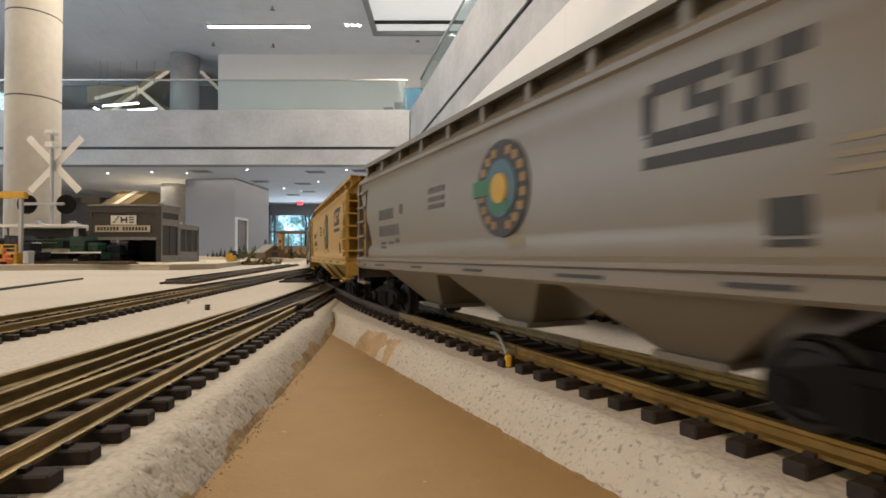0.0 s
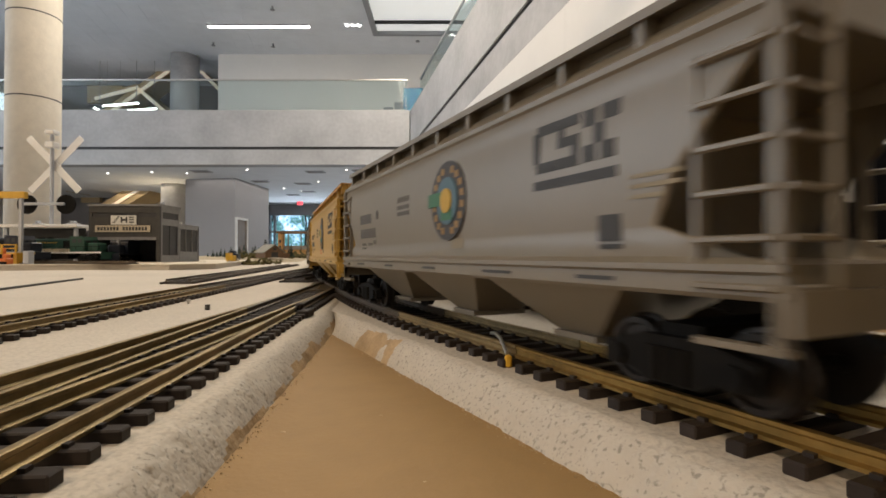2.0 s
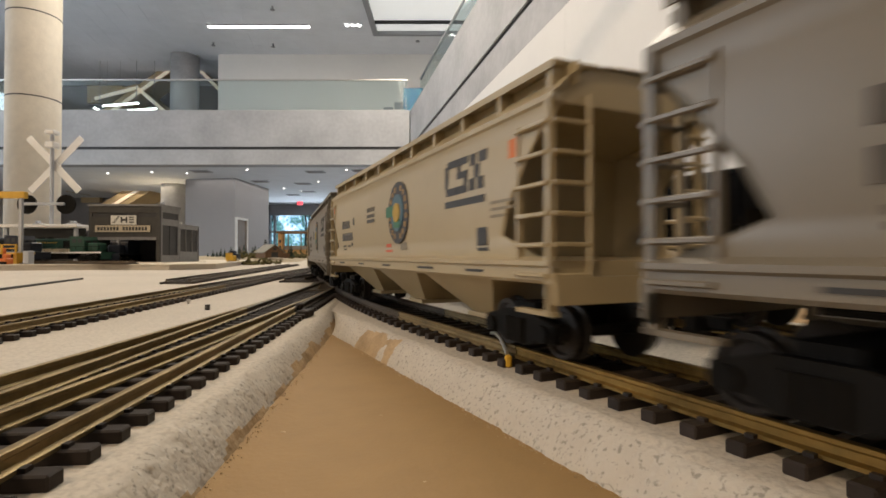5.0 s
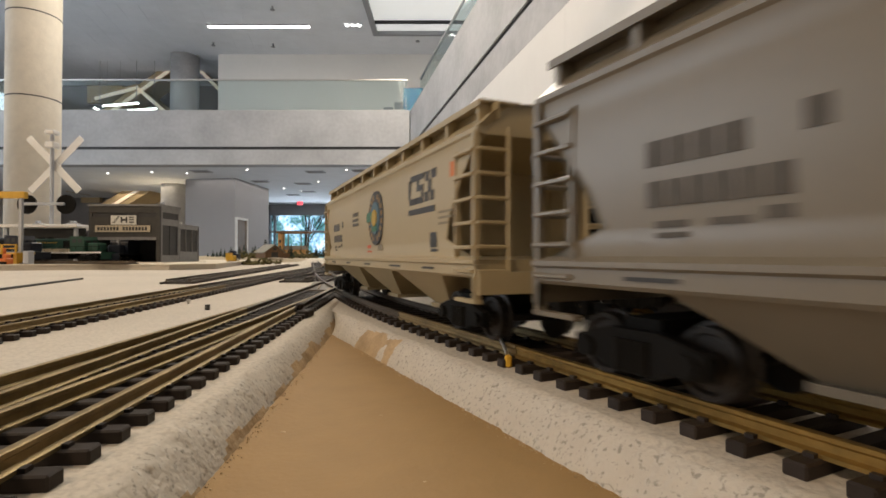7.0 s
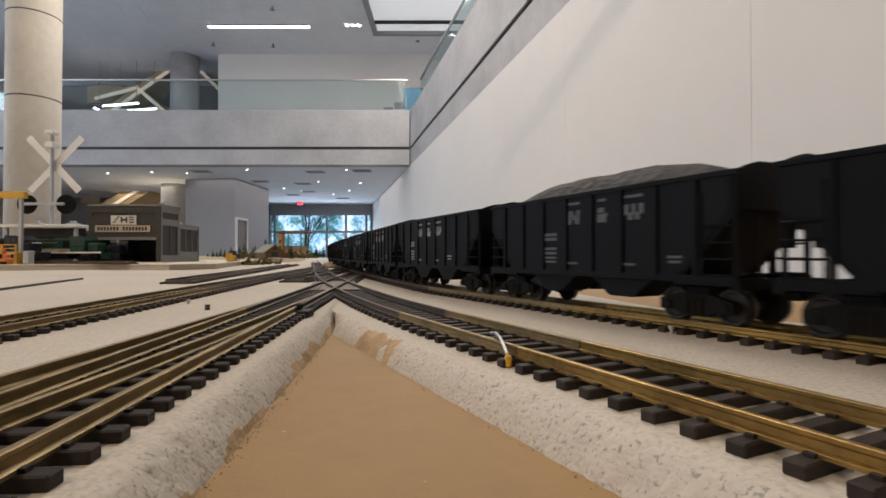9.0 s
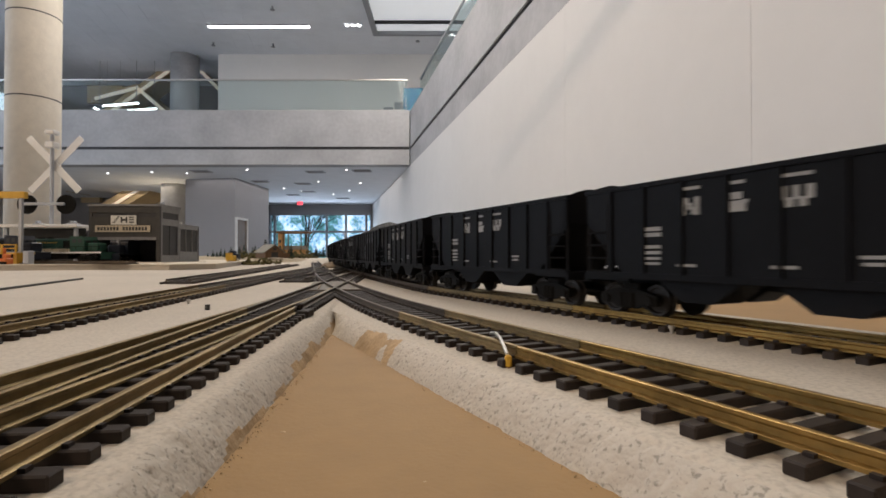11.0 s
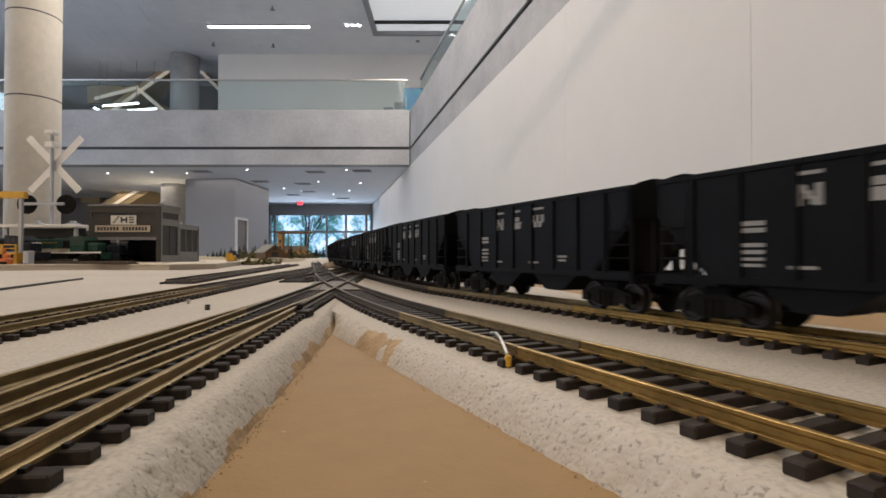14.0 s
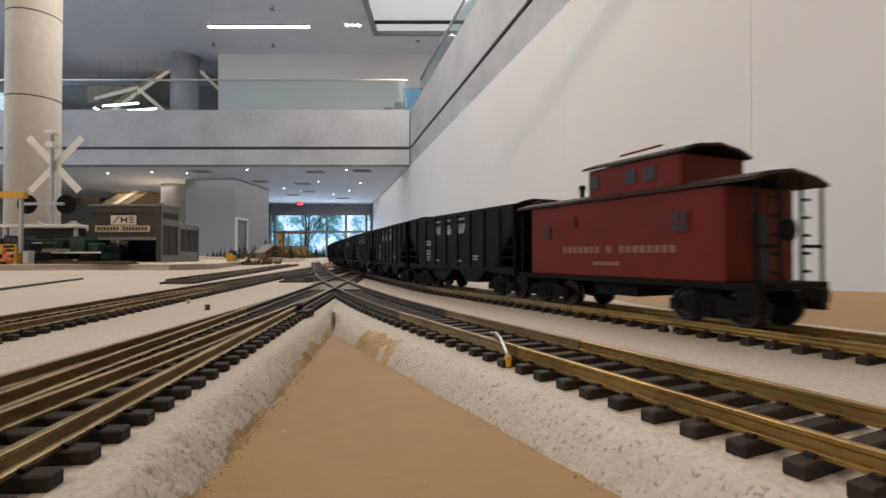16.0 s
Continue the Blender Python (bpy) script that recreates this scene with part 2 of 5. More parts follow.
def build_hall():
    structure("floor", boxes((-16, 4, -9, 24, -0.2, 0)), CARPET, "grey carpeted floor of the hall")
    # long wall: white below, concrete gallery edge above with a dark shadow gap
    wall = structure("wall_east", boxes((WALL_D + 0.0045, WALL_D + 0.3, -9, 22.2, 0, 3.2)), WHITE_WALL, "tall smooth white wall of wide panels", HALL)
    s = 2.05 - 6 * 1.95
    while s < 22:
        part("wall_panel", boxes((WALL_D, WALL_D + 0.004, s + 0.0012, min(s + 1.9488, 22.2), 0, 3.199)), WHITE_WALL, wall)
        s += 1.95
    band = structure("beam_east", boxes((WALL_D, WALL_D + 0.35, -9, 12.0, 3.2, 3.575), (WALL_D + 0.05, WALL_D + 0.35, -9, 12.0, 3.575, 3.645), (WALL_D, WALL_D + 0.35, -9, 12.0, 3.645, 4.5)), CONCRETE, "grey concrete gallery edge with a shadow gap", HALL)
    part("shadow_gap", boxes((WALL_D + 0.02, WALL_D + 0.045, -9, 12.0, 3.575, 3.645)), BLACK, band)
    structure("wall_upper_east", boxes((WALL_D + 3.0, WALL_D + 3.2, -9, 22, 4.5, 7.4)), WHITE_WALL, "white wall behind the side gallery", HALL)
    structure("gallery_floor_east", boxes((WALL_D + 0.36, WALL_D + 3.0, -9, 12.0, 3.9, 4.2)), CONCRETE, "concrete side gallery floor", HALL)
    # cross gallery
    front = structure("beam_north", boxes((-14, -0.80, 12.05, 12.4, 3.2, 3.56), (-14, -0.80, 12.10, 12.4, 3.56, 3.63), (-14, -0.80, 12.05, 12.4, 3.63, 4.5)), CONCRETE, "grey concrete cross gallery front with a shadow gap")
    part("shadow_gap", boxes((-14, -0.80, 12.07, 12.098, 3.56, 3.63)), BLACK, front)
    structure("gallery_floor_north", boxes((-14, -0.2, 12.41, 19.0, 3.9, 4.2)), CONCRETE, "concrete cross gallery floor")
    structure("ceiling_lower", boxes((-16, -0.5, 12.41, 22.0, 3.2, 3.3)), CEIL, "white lower hall ceiling with lamps and vents")
    bm = boxes((-17, 6, -9, 22.0, 7.409, 7.6))
    for i in range(46):
        for j in range(13):
            x, y = -17.6 + i * 0.5, -9 + (j + 0.5 * (i % 2)) * 2.4
            box(bm, x + 0.005, x + 0.495, y + 0.005, y + 2.395, 7.4, 7.405)
    ceil = structure("ceiling_upper", bm, CEIL, "white hall ceiling of long panels")
    ceil.matrix_world = HALL
    structure("wall_upper_north", boxes((-7.1, 2.5, 16.0, 16.2, 4.2, 7.4)), WHITE_WALL, "plain white wall on the upper gallery")
    structure("wall_far_west", boxes((-16, -7.2, 19.0, 19.2, 0, 7.4)), DARK_WALL, "dark panelled wall with slanting stairs before it")
    structure("wall_west", boxes((-16.2, -16, -9, 22, 0, 7.4)), WHITE_WALL, "white side wall of the hall")
    structure("wall_south", boxes((-16, 6, -9.2, -9, 0, 7.4)), WHITE_WALL, "white wall behind the layout")
    # grey room under the gallery
    bm = prism(bmesh.new(), [(-7.3, 14.4), (-5.78, 14.1), (-5.66, 16.5), (-7.3, 16.6)], "z", 0, 3.2)
    structure("wall_grey_room", bm, GREY_WALL, "grey painted room under the gallery")
    structure("wall_north", boxes((-16, -7.3, 21.5, 21.7, 0, 3.2), (-7.7, -2.4, 21.5, 21.7, 2.82, 3.2), (-2.75, -2.3, 21.5, 21.7, 0, 2.82)), GREY_WALL, "grey end wall with a wide window")
    # column
    bm = bmesh.new()
    rod(bm, (-4.44, 5.5, 0), (-4.44, 5.5, 7.4), 0.245, 48)
    col = structure("column_west", bm, COLUMN, "round warm concrete column with thin joints", smooth=True)


build_hall()


# ---- the layout table ----
def build_table():
    outline = [(-2.6, -3.6), (2.2, -3.6), (1.4, 0.25), (0.374, 0.429), (0.153, 0.498), (0.12, 0.62), (0.2, 5.0), (-2.6, 5.0)]
    structure("table_board", prism(bmesh.new(), outline, "z", BOARD_Z - 0.03, BOARD_Z), BOARD, "brown fibreboard layout table top")

    def west(d, y):
        return (d / 0.9963 - 0.0866 * y, y)

    def east(d, y):
        return (d / 0.897 - 0.493 * y, y)

    # plaster sheet with a notch that opens towards the camera; its cut edge slopes and crumbles
    bm = bmesh.new()
    ys = [-0.30 + 0.34 * i / 80 for i in range(80)] + [0.04 + 0.26 * i / 460 for i in range(461)]
    STEPS = (0.0, 0.05, 0.11, 0.18, 0.25, 0.32, 0.39, 0.46, 0.53, 0.60, 0.67, 0.74, 0.81, 0.87, 0.93, 0.97, 1.0)
    strips = []
    for side, top_d, low_d, sign in ((west, -0.0328, -0.0258, 1), (east, 0.0572, 0.0490, -1)):
        rows = []
        for y in ys:
            apex = max(0.0, (y - 0.195) / 0.105)
            top, low = Vector((*side(top_d, min(y, 0.222)), 0)), Vector((*side(low_d, min(y, 0.2)), 0))
            if y > 0.2:
                k = min(1.0, (y - 0.2) / 0.1)
                low = Vector((-0.0434 - 0.15 * (y - 0.2), y, 0))
                top = Vector((top.x + (-0.0585 - top.x) * k, y, 0))
            else:
                top.y = y
            col = []
            for q, f in enumerate(STEPS):
                p = top.lerp(low, f)
                cell = noise.voronoi(Vector((p.x * 560, p.y * 560, f * 4.5)))[0]
                lump = 0.0004 * (0.55 - min(0.9, cell[0])) + 0.0003 * noise.noise(Vector((p.x * 160, p.y * 160, f))) + 0.0002 * noise.noise(Vector((p.x * 520, p.y * 520, f * 3)))
                z = FOAM_Z + (BOARD_Z - 0.0005 - FOAM_Z) * (f ** 2.0) * (1 - max(0.0, (y - 0.2) / 0.1))
                col.append(bm.verts.new((p.x + (lump * sign if f > 0 else 0), p.y, z + (0.7 * lump if 0 < f < 1 else 0))))
            rows.append(col)
        strips.append(rows)
        for a, b in zip(rows, rows[1:]):
            for q in range(len(STEPS) - 1):
                c = a[q].co
                stain = noise.noise(Vector((c.x * 90, c.y * 90, 4.0))) * 0.25
                face = bm.faces.new((a[q], a[q + 1], b[q + 1], b[q]))
                bare = (sign < 0 and 0.149 < c.y + 0.05 * stain < 0.171 and 0.28 < STEPS[q] + 1.6 * stain) or (sign > 0 and c.y < 0.25 and STEPS[q] > (0.72 if c.y > 0.13 else 0.88) + stain)
                face.material_index = 2 if bare else (0 if STEPS[q] < 0.22 + 0.6 * stain else 1)
                face.smooth = True
    wl, el = [r[0] for r in strips[0]], [r[0] for r in strips[1]]
    far_mid = bm.verts.new((-0.3, 4.9, FOAM_Z))
    def v(x, y):
        return bm.verts.new((x, y, FOAM_Z))
    w_far, w_near, w_in = v(-2.58, 4.9), v(-2.58, -3.5), v(-0.004, -3.5)
    bm.faces.new([w_near, w_in] + wl + [far_mid, w_far])
    e = [v(*east(0.0572, -3.5)), v(*east(0.195, -3.5)), v(*east(0.195, 0.24)), v(0.02, 0.7), v(0.02, 4.9)]
    bm.faces.new(e + [far_mid] + el[::-1])
    bmesh.ops.remove_doubles(bm, verts=bm.verts, dist=1e-5)
    # outer rim
    rim = [e_ for e_ in bm.edges if len(e_.link_faces) == 1 and all(abs(q.co.z - FOAM_Z) < 1e-6 for q in e_.verts)]
    r = bmesh.ops.extrude_edge_only(bm, edges=rim)
    for g in r["geom"]:
        if isinstance(g, bmesh.types.BMVert):
            g.co.z = BOARD_Z
    structure("plaster_ground", bm, [FOAM, FOAM_EDGE, BARE], "white painted plaster ground with crumbling cut edges")
    # crumbs fallen along the foot of both edges
    bm = bmesh.new()
    rnd = random.Random(11)
    for side, d, sign in ((west, -0.0258, 1), (east, 0.0490, -1)):
        for _ in range(420):
            y = rnd.uniform(-0.05, 0.2)
            x = side(d, y)[0] + sign * abs(rnd.gauss(0, 0.0009))
            r = rnd.uniform(0.00006, 0.00022)
            m = Matrix.Translation((x, y, BOARD_Z + r * 0.4)) @ Euler((rnd.random() * 6, rnd.random() * 6, 0)).to_matrix().to_4x4() @ Matrix.Diagonal((r, r * rnd.uniform(0.6, 1.2), r * 0.7, 1))
            bmesh.ops.create_icosphere(bm, subdivisions=1, radius=1.0, matrix=m)
    for x, y, r in ((-0.0280, 0.0895, 0.0006), (0.0030, 0.0560, 0.00035), (0.0068, 0.0555, 0.0004), (-0.0025, 0.0700, 0.0003), (-0.0120, 0.0990, 0.00035), (-0.0060, 0.1200, 0.0003), (-0.0200, 0.0620, 0.0003)):
        m = Matrix.Translation((x, y, BOARD_Z)) @ Matrix.Diagonal((r, r * 0.7, r * 0.25, 1))
        bmesh.ops.create_icosphere(bm, subdivisions=1, radius=1.0, matrix=m)
    tagged(part("plaster_crumbs", bm, BARE), "tan crumbs along the broken plaster", "crumbs", kind="stuff")


build_table()


def build_table_frame():
    frame_ = structure("table_frame", boxes((-2.5, 0.1, -3.5, 4.9, BOARD_Z - 0.13, BOARD_Z - 0.031)), TAN_WALL, "timber frame under the layout table")
    for x in (-2.4, -1.2, -0.02):
        for y in (-3.3, -1.2, 0.9, 2.9, 4.7):
            part("leg", boxes((x - 0.045, x + 0.045, y - 0.045, y + 0.045, 0, BOARD_Z - 0.131)), TAN_WALL, frame_)
    for x, y in ((1.9, -3.3), (1.1, 0.1)):
        part("leg", boxes((x - 0.045, x + 0.045, y - 0.045, y + 0.045, 0, BOARD_Z - 0.031)), TAN_WALL, frame_)


build_table_frame()


# ---- tracks ----
class Path:
    """A line by arc length: straight at an angle (degrees left of Y) and offset, then bending by (length, angle) rows."""
    def __init__(self, angle, offset, s0, bends, s1, step=0.005):
        a = radians(angle)
        self.s0, self.step = s0, step
        p = Vector((-math.sin(a) * s0 + math.cos(a) * offset, math.cos(a) * s0 + math.sin(a) * offset, 0))
        self.pts = [p]
        rows = [(s0, angle)] + bends + [(s1, bends[-1][1] if bends else angle)]
        xs, ys = zip(*rows)
        n = int((s1 - s0) / step)
        for i in range(n):
            h = radians(float(np.interp(s0 + (i + 0.5) * step, xs, ys)))
            p = p + Vector((-math.sin(h), math.cos(h), 0)) * step
            self.pts.append(p)

    def at(self, s):
        k = (s - self.s0) / self.step
        i = max(0, min(int(k), len(self.pts) - 2))
        return self.pts[i].lerp(self.pts[i + 1], k - i)

    def ahead(self, s):
        d = self.at(s + 0.004) - self.at(s - 0.004)
        return d.normalized()


NEAR = Path(25.2, 0.0719, -3.4, [(0.15, 25.2), (0.24, 20.0), (0.36, 18.0), (0.6, 14.5)], 2.0)
FAR = Path(26.41, 0.1468, -3.4, [(0.269, 26.41), (0.337, 18.18), (0.5, 17.38), (1.0, 15.0), (1.4, 12.5)], 4.4)
MID = Path(4.95, -0.0492, -0.5, [], 0.70)
OUTER = Path(6.34, -0.118, -0.5, [], 0.95)
RAIL_PROFILE = [(-0.0011, -0.0026), (0.0011, -0.0026), (0.0011, -0.0021), (0.0004, -0.0018), (0.0004, -0.0009), (0.00065, -0.0006), (0.00065, -0.0001), (0.0004, 0), (-0.0004, 0), (-0.00065, -0.0001), (-0.00065, -0.0006), (-0.0004, -0.0009), (-0.0004, -0.0018), (-0.0011, -0.0021)]
GAUGE = 0.0165


def offset_line(path, s_rows, off):
    out = []
    for s in s_rows:
        p, d = path.at(s), path.ahead(s)
        out.append((p.x + d.y * off, p.y - d.x * off, RAIL_Z))
    return out


def tie_mesh():
    bm = boxes((-0.0135, 0.0135, -0.00135, 0.00135, -0.0019, 0), bevel=0.00025)
    for x in (-0.0104, -0.0073, 0.0073, 0.0104):
        box(bm, x - 0.0004, x + 0.0004, -0.0006, 0.0006, -0.0001, 0.0005)
    return part("tie", bm, TIE)


def build_track(path, s0, s1, label, rails=(RAIL_OLD,), tie_to=None, cuts=(), base=None):
    e = empty("railway_track", pose(0, 0, 0), label, "model track", "model railway tracks")
    # rails in lengths: bright brass near the camera, darker further off
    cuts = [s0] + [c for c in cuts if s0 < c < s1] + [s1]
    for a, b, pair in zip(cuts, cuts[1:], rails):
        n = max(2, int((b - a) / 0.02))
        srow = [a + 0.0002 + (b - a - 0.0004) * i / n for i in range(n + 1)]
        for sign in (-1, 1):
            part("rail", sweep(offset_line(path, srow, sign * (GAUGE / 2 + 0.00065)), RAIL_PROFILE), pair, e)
    if base:
        n = int((base[1] - base[0]) / 0.02)
        line = [(x, y, RAIL_Z - 0.0043) for x, y, z in offset_line(path, [base[0] + (base[1] - base[0]) * i / n for i in range(n + 1)], 0.0)]
        part("track_base", sweep(line, [(-0.0125, 0.0), (0.0125, 0.0), (0.0125, 0.0013), (-0.0125, 0.0013)]), TIE, e, "dark web between the ties")
    first = tie_mesh()
    first.parent = e
    t0, t1 = tie_to or (s0, s1)
    k, s = 0, t0
    while s < t1 and k < 300:
        p, d = path.at(s), path.ahead(s)
        rz = math.degrees(math.atan2(-d.x, d.y)) + random.uniform(-1.2, 1.2)
        m = pose(p.x, p.y, RAIL_Z - 0.0025 + random.uniform(-0.0001, 0), 0, 0, rz)
        if k == 0:
            first.matrix_basis = m
        else:
            again(first, m, e)
        s += 0.00672
        k += 1
    return e


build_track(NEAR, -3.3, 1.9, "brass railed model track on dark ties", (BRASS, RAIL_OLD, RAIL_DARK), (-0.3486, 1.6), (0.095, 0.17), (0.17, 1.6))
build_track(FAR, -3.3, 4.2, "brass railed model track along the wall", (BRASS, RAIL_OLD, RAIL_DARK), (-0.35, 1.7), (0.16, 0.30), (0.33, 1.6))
build_track(MID, -0.4, 0.64, "brass railed model track leading to a crossing", (RAIL_OLD, RAIL_DARK), None, (0.20,), (0.22, 0.62))
build_track(OUTER, -0.4, 0.94, "brass railed outer model track", (RAIL_OLD, RAIL_DARK), None, (0.36,))


# ---- hall: fittings ----
def slab(bm, a, b, thick, depth, lift=0.0):
    """A straight bar between two points, thick in height and depth along Y."""
    a, b = Vector(a), Vector(b)
    d = (b - a).normalized()
    up = Vector((-d.z, 0, d.x)) * (thick / 2)
    vs = []
    for y in (0, depth):
        for p, s in ((a, -1), (b, -1), (b, 1), (a, 1)):
            q = p + up * s
            vs.append(bm.verts.new((q.x, q.y + y, q.z)))
    for f in ((0, 1, 2, 3), (7, 6, 5, 4), (0, 4, 5, 1), (1, 5, 6, 2), (2, 6, 7, 3), (3, 7, 4, 0)):
        bm.faces.new([vs[i] for i in f])
    return bm


def build_fittings():
    # joints of the round column
    col = bpy.data.objects["column_west"]
    for z in (2.72, 3.62, 4.6):
        part("joint", rods(((-4.44, 5.5, z), (-4.44, 5.5, z + 0.012), 0.2465), n=48), BLACK, col)
    # glass railings
    rail_n = tagged(part("glass_railing", boxes((-14, -0.86, 12.15, 12.19, 5.24, 5.275)), STEEL), "frameless glass railing with slim metal top rail", "railing")
    for i in range(9):
        x1 = -0.86 - i * 1.45
        p = part("pane", boxes((x1 - 1.435, x1, 12.165, 12.177, 4.5, 5.24)), GLASS, rail_n)
        p.visible_shadow = False
    part("base_strip", boxes((-14, -0.86, 12.145, 12.195, 4.5, 4.53)), STEEL, rail_n)
    rail_e = tagged(part("glass_railing", boxes((2.23, 2.27, -8, 11.9, 5.24, 5.275)), METAL_GREY), "glass railing along the side gallery", "railing")
    rail_e.matrix_world = HALL
    for i in range(13):
        y1 = 11.9 - i * 1.5
        p = part("pane", boxes((2.245, 2.257, y1 - 1.485, y1, 4.5, 5.24)), GLASS, rail_e)
        p.visible_shadow = False
    p = tagged(part("blue_glass_panel", boxes((-0.98, -0.50, 12.45, 12.47, 4.21, 5.16)), BLUE_GLASS), "blue tinted glass panel on the gallery", "glass panel")
    # notices on the white upper wall
    for x, z, w, h in ((-1.72, 5.62, 0.36, 0.28), (-1.30, 5.75, 0.5, 0.34), (-1.95, 5.40, 0.10, 0.14), (-2.1, 5.42, 0.06, 0.14)):
        n = tagged(part("wall_notice", boxes((x - w / 2, x + w / 2, 15.97, 15.998, z - h / 2, z + h / 2)), WHITE_WALL), "small framed notice on the white wall", "notice", "wall notices")
        part("print", boxes((x - w / 2 + 0.02, x + w / 2 - 0.02, 15.962, 15.969, z - h / 3, z + h / 3)), METAL_GREY, n)
    # ceiling lamps
    lamp = tagged(part("linear_lamp", boxes((-6.50, -3.66, 13.9, 14.04, 7.36, 7.398), bevel=0.004), METAL_GREY), "long recessed linear ceiling lamp, lit", "lamp")
    part("diffuser", boxes((-6.48, -3.68, 13.915, 14.025, 7.345, 7.358)), LIGHT_ON, lamp)
    for x, y in ((-2.47, 13.9), (-9.6, 18.3)):
        tri = tagged(part("triple_spot", boxes((x - 0.26, x + 0.26, y - 0.09, y + 0.09, 7.37, 7.398)), CEIL), "recessed triple ceiling spot, lit", "lamp", "triple spots")
        for k in (-1, 0, 1):
            part("bulb", rods(((x + k * 0.16, y, 7.35), (x + k * 0.16, y, 7.368), 0.055), n=16), LIGHT_ON, tri)
    for x, y in ((-0.75, 15.0), (-5.9, 11.0), (-8.0, 11.6)):
        d = tagged(part("downlight", rods(((x, y, 7.375), (x, y, 7.398), 0.06), n=16), METAL_GREY), "small round ceiling downlight", "lamp", "ceiling downlights")
    for x, y in ((-6.85, 15.1), (-5.1, 15.2), (-4.35, 12.9)):
        tagged(part("sprinkler", rods(((x, y, 7.30), (x, y, 7.4), 0.025), ((x, y, 7.30), (x, y, 7.315), 0.06), n=12), METAL_GREY), "small metal ceiling sprinkler head", "sprinkler", "sprinklers")
    # skylight box
    sk = tagged(part("skylight", boxes((-1.98, -1.84, 2.0, 14.4, 7.28, 7.398), (0.86, 1.0, 2.0, 14.4, 7.28, 7.398), (-1.84, 0.86, 14.28, 14.4, 7.28, 7.398), (-1.84, 0.86, 2.0, 2.12, 7.28, 7.398)), METAL_GREY), "framed skylight with bright milky panes", "skylight", kind="structure")
    edges = [2.12, 5.0, 7.88, 10.76, 13.64, 14.28]
    for a, b in zip(edges, edges[1:]):
        part("skylight_pane", boxes((-1.84, 0.86, a + 0.05, b - 0.05, 7.36, 7.38)), SKYLIGHT, sk)
        if a > 3:
            part("skylight_bar", boxes((-1.84, 0.86, a - 0.05, a + 0.05, 7.30, 7.398)), BLACK, sk)
    # lower ceiling: vents, downlights, exit sign
    for px, py in ((355, 303), (462, 321), (537, 325), (545, 339), (607, 351), (520, 345), (558, 304), (640, 302)):
        y = 2.15 * 900 / (452 - py)
        x = (px - 784) / 900 * y
        v = tagged(part("ceiling_vent", boxes((x - 0.24, x + 0.24, y - 0.16, y + 0.16, 3.185, 3.199)), METAL_GREY), "square grey ceiling vent", "vent", "ceiling vents")
        for k in range(3):
            part("slat", boxes((x - 0.2, x + 0.2, y - 0.11 + k * 0.09, y - 0.07 + k * 0.09, 3.178, 3.186)), GREY_WALL, v)
    for px, py in ((190, 306), (268, 304), (330, 306), (437, 300), (612, 300), (637, 324), (503, 333), (532, 337), (618, 337), (563, 321), (590, 343)):
        y = 2.15 * 900 / (452 - py)
        x = (px - 784) / 900 * y
        d = tagged(part("downlight", rods(((x, y, 3.188), (x, y, 3.199), 0.06), n=16), CEIL), "round recessed downlight, lit", "lamp", "hall downlights")
        part("bulb", rods(((x, y, 3.182), (x, y, 3.188), 0.028), n=16), LIGHT_ON, d)
    sign = tagged(part("exit_sign", boxes((-5.74, -5.50, 19.98, 20.04, 3.02, 3.16), bevel=0.005), METAL_GREY), "lit red exit sign under the ceiling", "sign")
    part("glowing_face", boxes((-5.73, -5.51, 19.96, 19.978, 3.03, 3.15)), EXIT_RED, sign)
    part("hanger", rods(((-5.62, 20.01, 3.16), (-5.62, 20.01, 3.2), 0.01)), METAL_GREY, sign)
    # door of the grey room
    dm = pose(-5.772, 14.17, 0, 0, 0, 90 - 2.86)
    dr = tagged(part("door_1", boxes((0, 0.62, -0.03, 0.01, 0, 2.05)), DOOR_WOOD), "brown wooden door in a white frame", "door", kind="structure")
    dr.matrix_world = dm
    part("door_frame", boxes((-0.06, -0.002, -0.05, 0.02, 0, 2.11), (0.622, 0.68, -0.05, 0.02, 0, 2.11), (-0.002, 0.622, -0.05, 0.02, 2.052, 2.11)), WHITE_WALL, dr)
    part("door_handle", rods(((0.55, -0.06, 1.0), (0.47, -0.06, 1.0), 0.012)), STEEL, dr)
    # round columns of the lower and upper hall
    for x, y, z0, z1, r in ((-8.2, 15.5, 0, 3.2, 0.36), (-8.25, 16.2, 4.2, 7.4, 0.42)):
        structure("column_hall", rods(((x, y, z0), (x, y, z1), r), n=40), CONCRETE, "round concrete column of the hall", smooth=True)
    # slanting stair flights and lit soffits seen through the gallery
    def place(px, py, y):
        return ((px - 784) / 900 * y, y, 1.05 + (452 - py) / 900 * y)
    flights = [((165, 172), (242, 152), 9), ((150, 225), (300, 118), 16), ((242, 155), (292, 198), 6), ((340, 110), (384, 155), 5)]
    for a, b, w in flights:
        bm = slab(bmesh.new(), place(*a, 17.5), place(*b, 17.5), w / 900 * 17.5, 0.9)
        st = structure("stair_flight", bm, TAN_WALL, "slanting stair flight behind the gallery")
        mid = 0.5 * w / 900 * 17.5
        a3, b3 = Vector(place(*a, 17.44)), Vector(place(*b, 17.44))
        part("cove_light", slab(bmesh.new(), a3 - Vector((0, 0, mid * 0.4)), b3 - Vector((0, 0, mid * 0.4)), 0.11, 0.05), COVE, st)
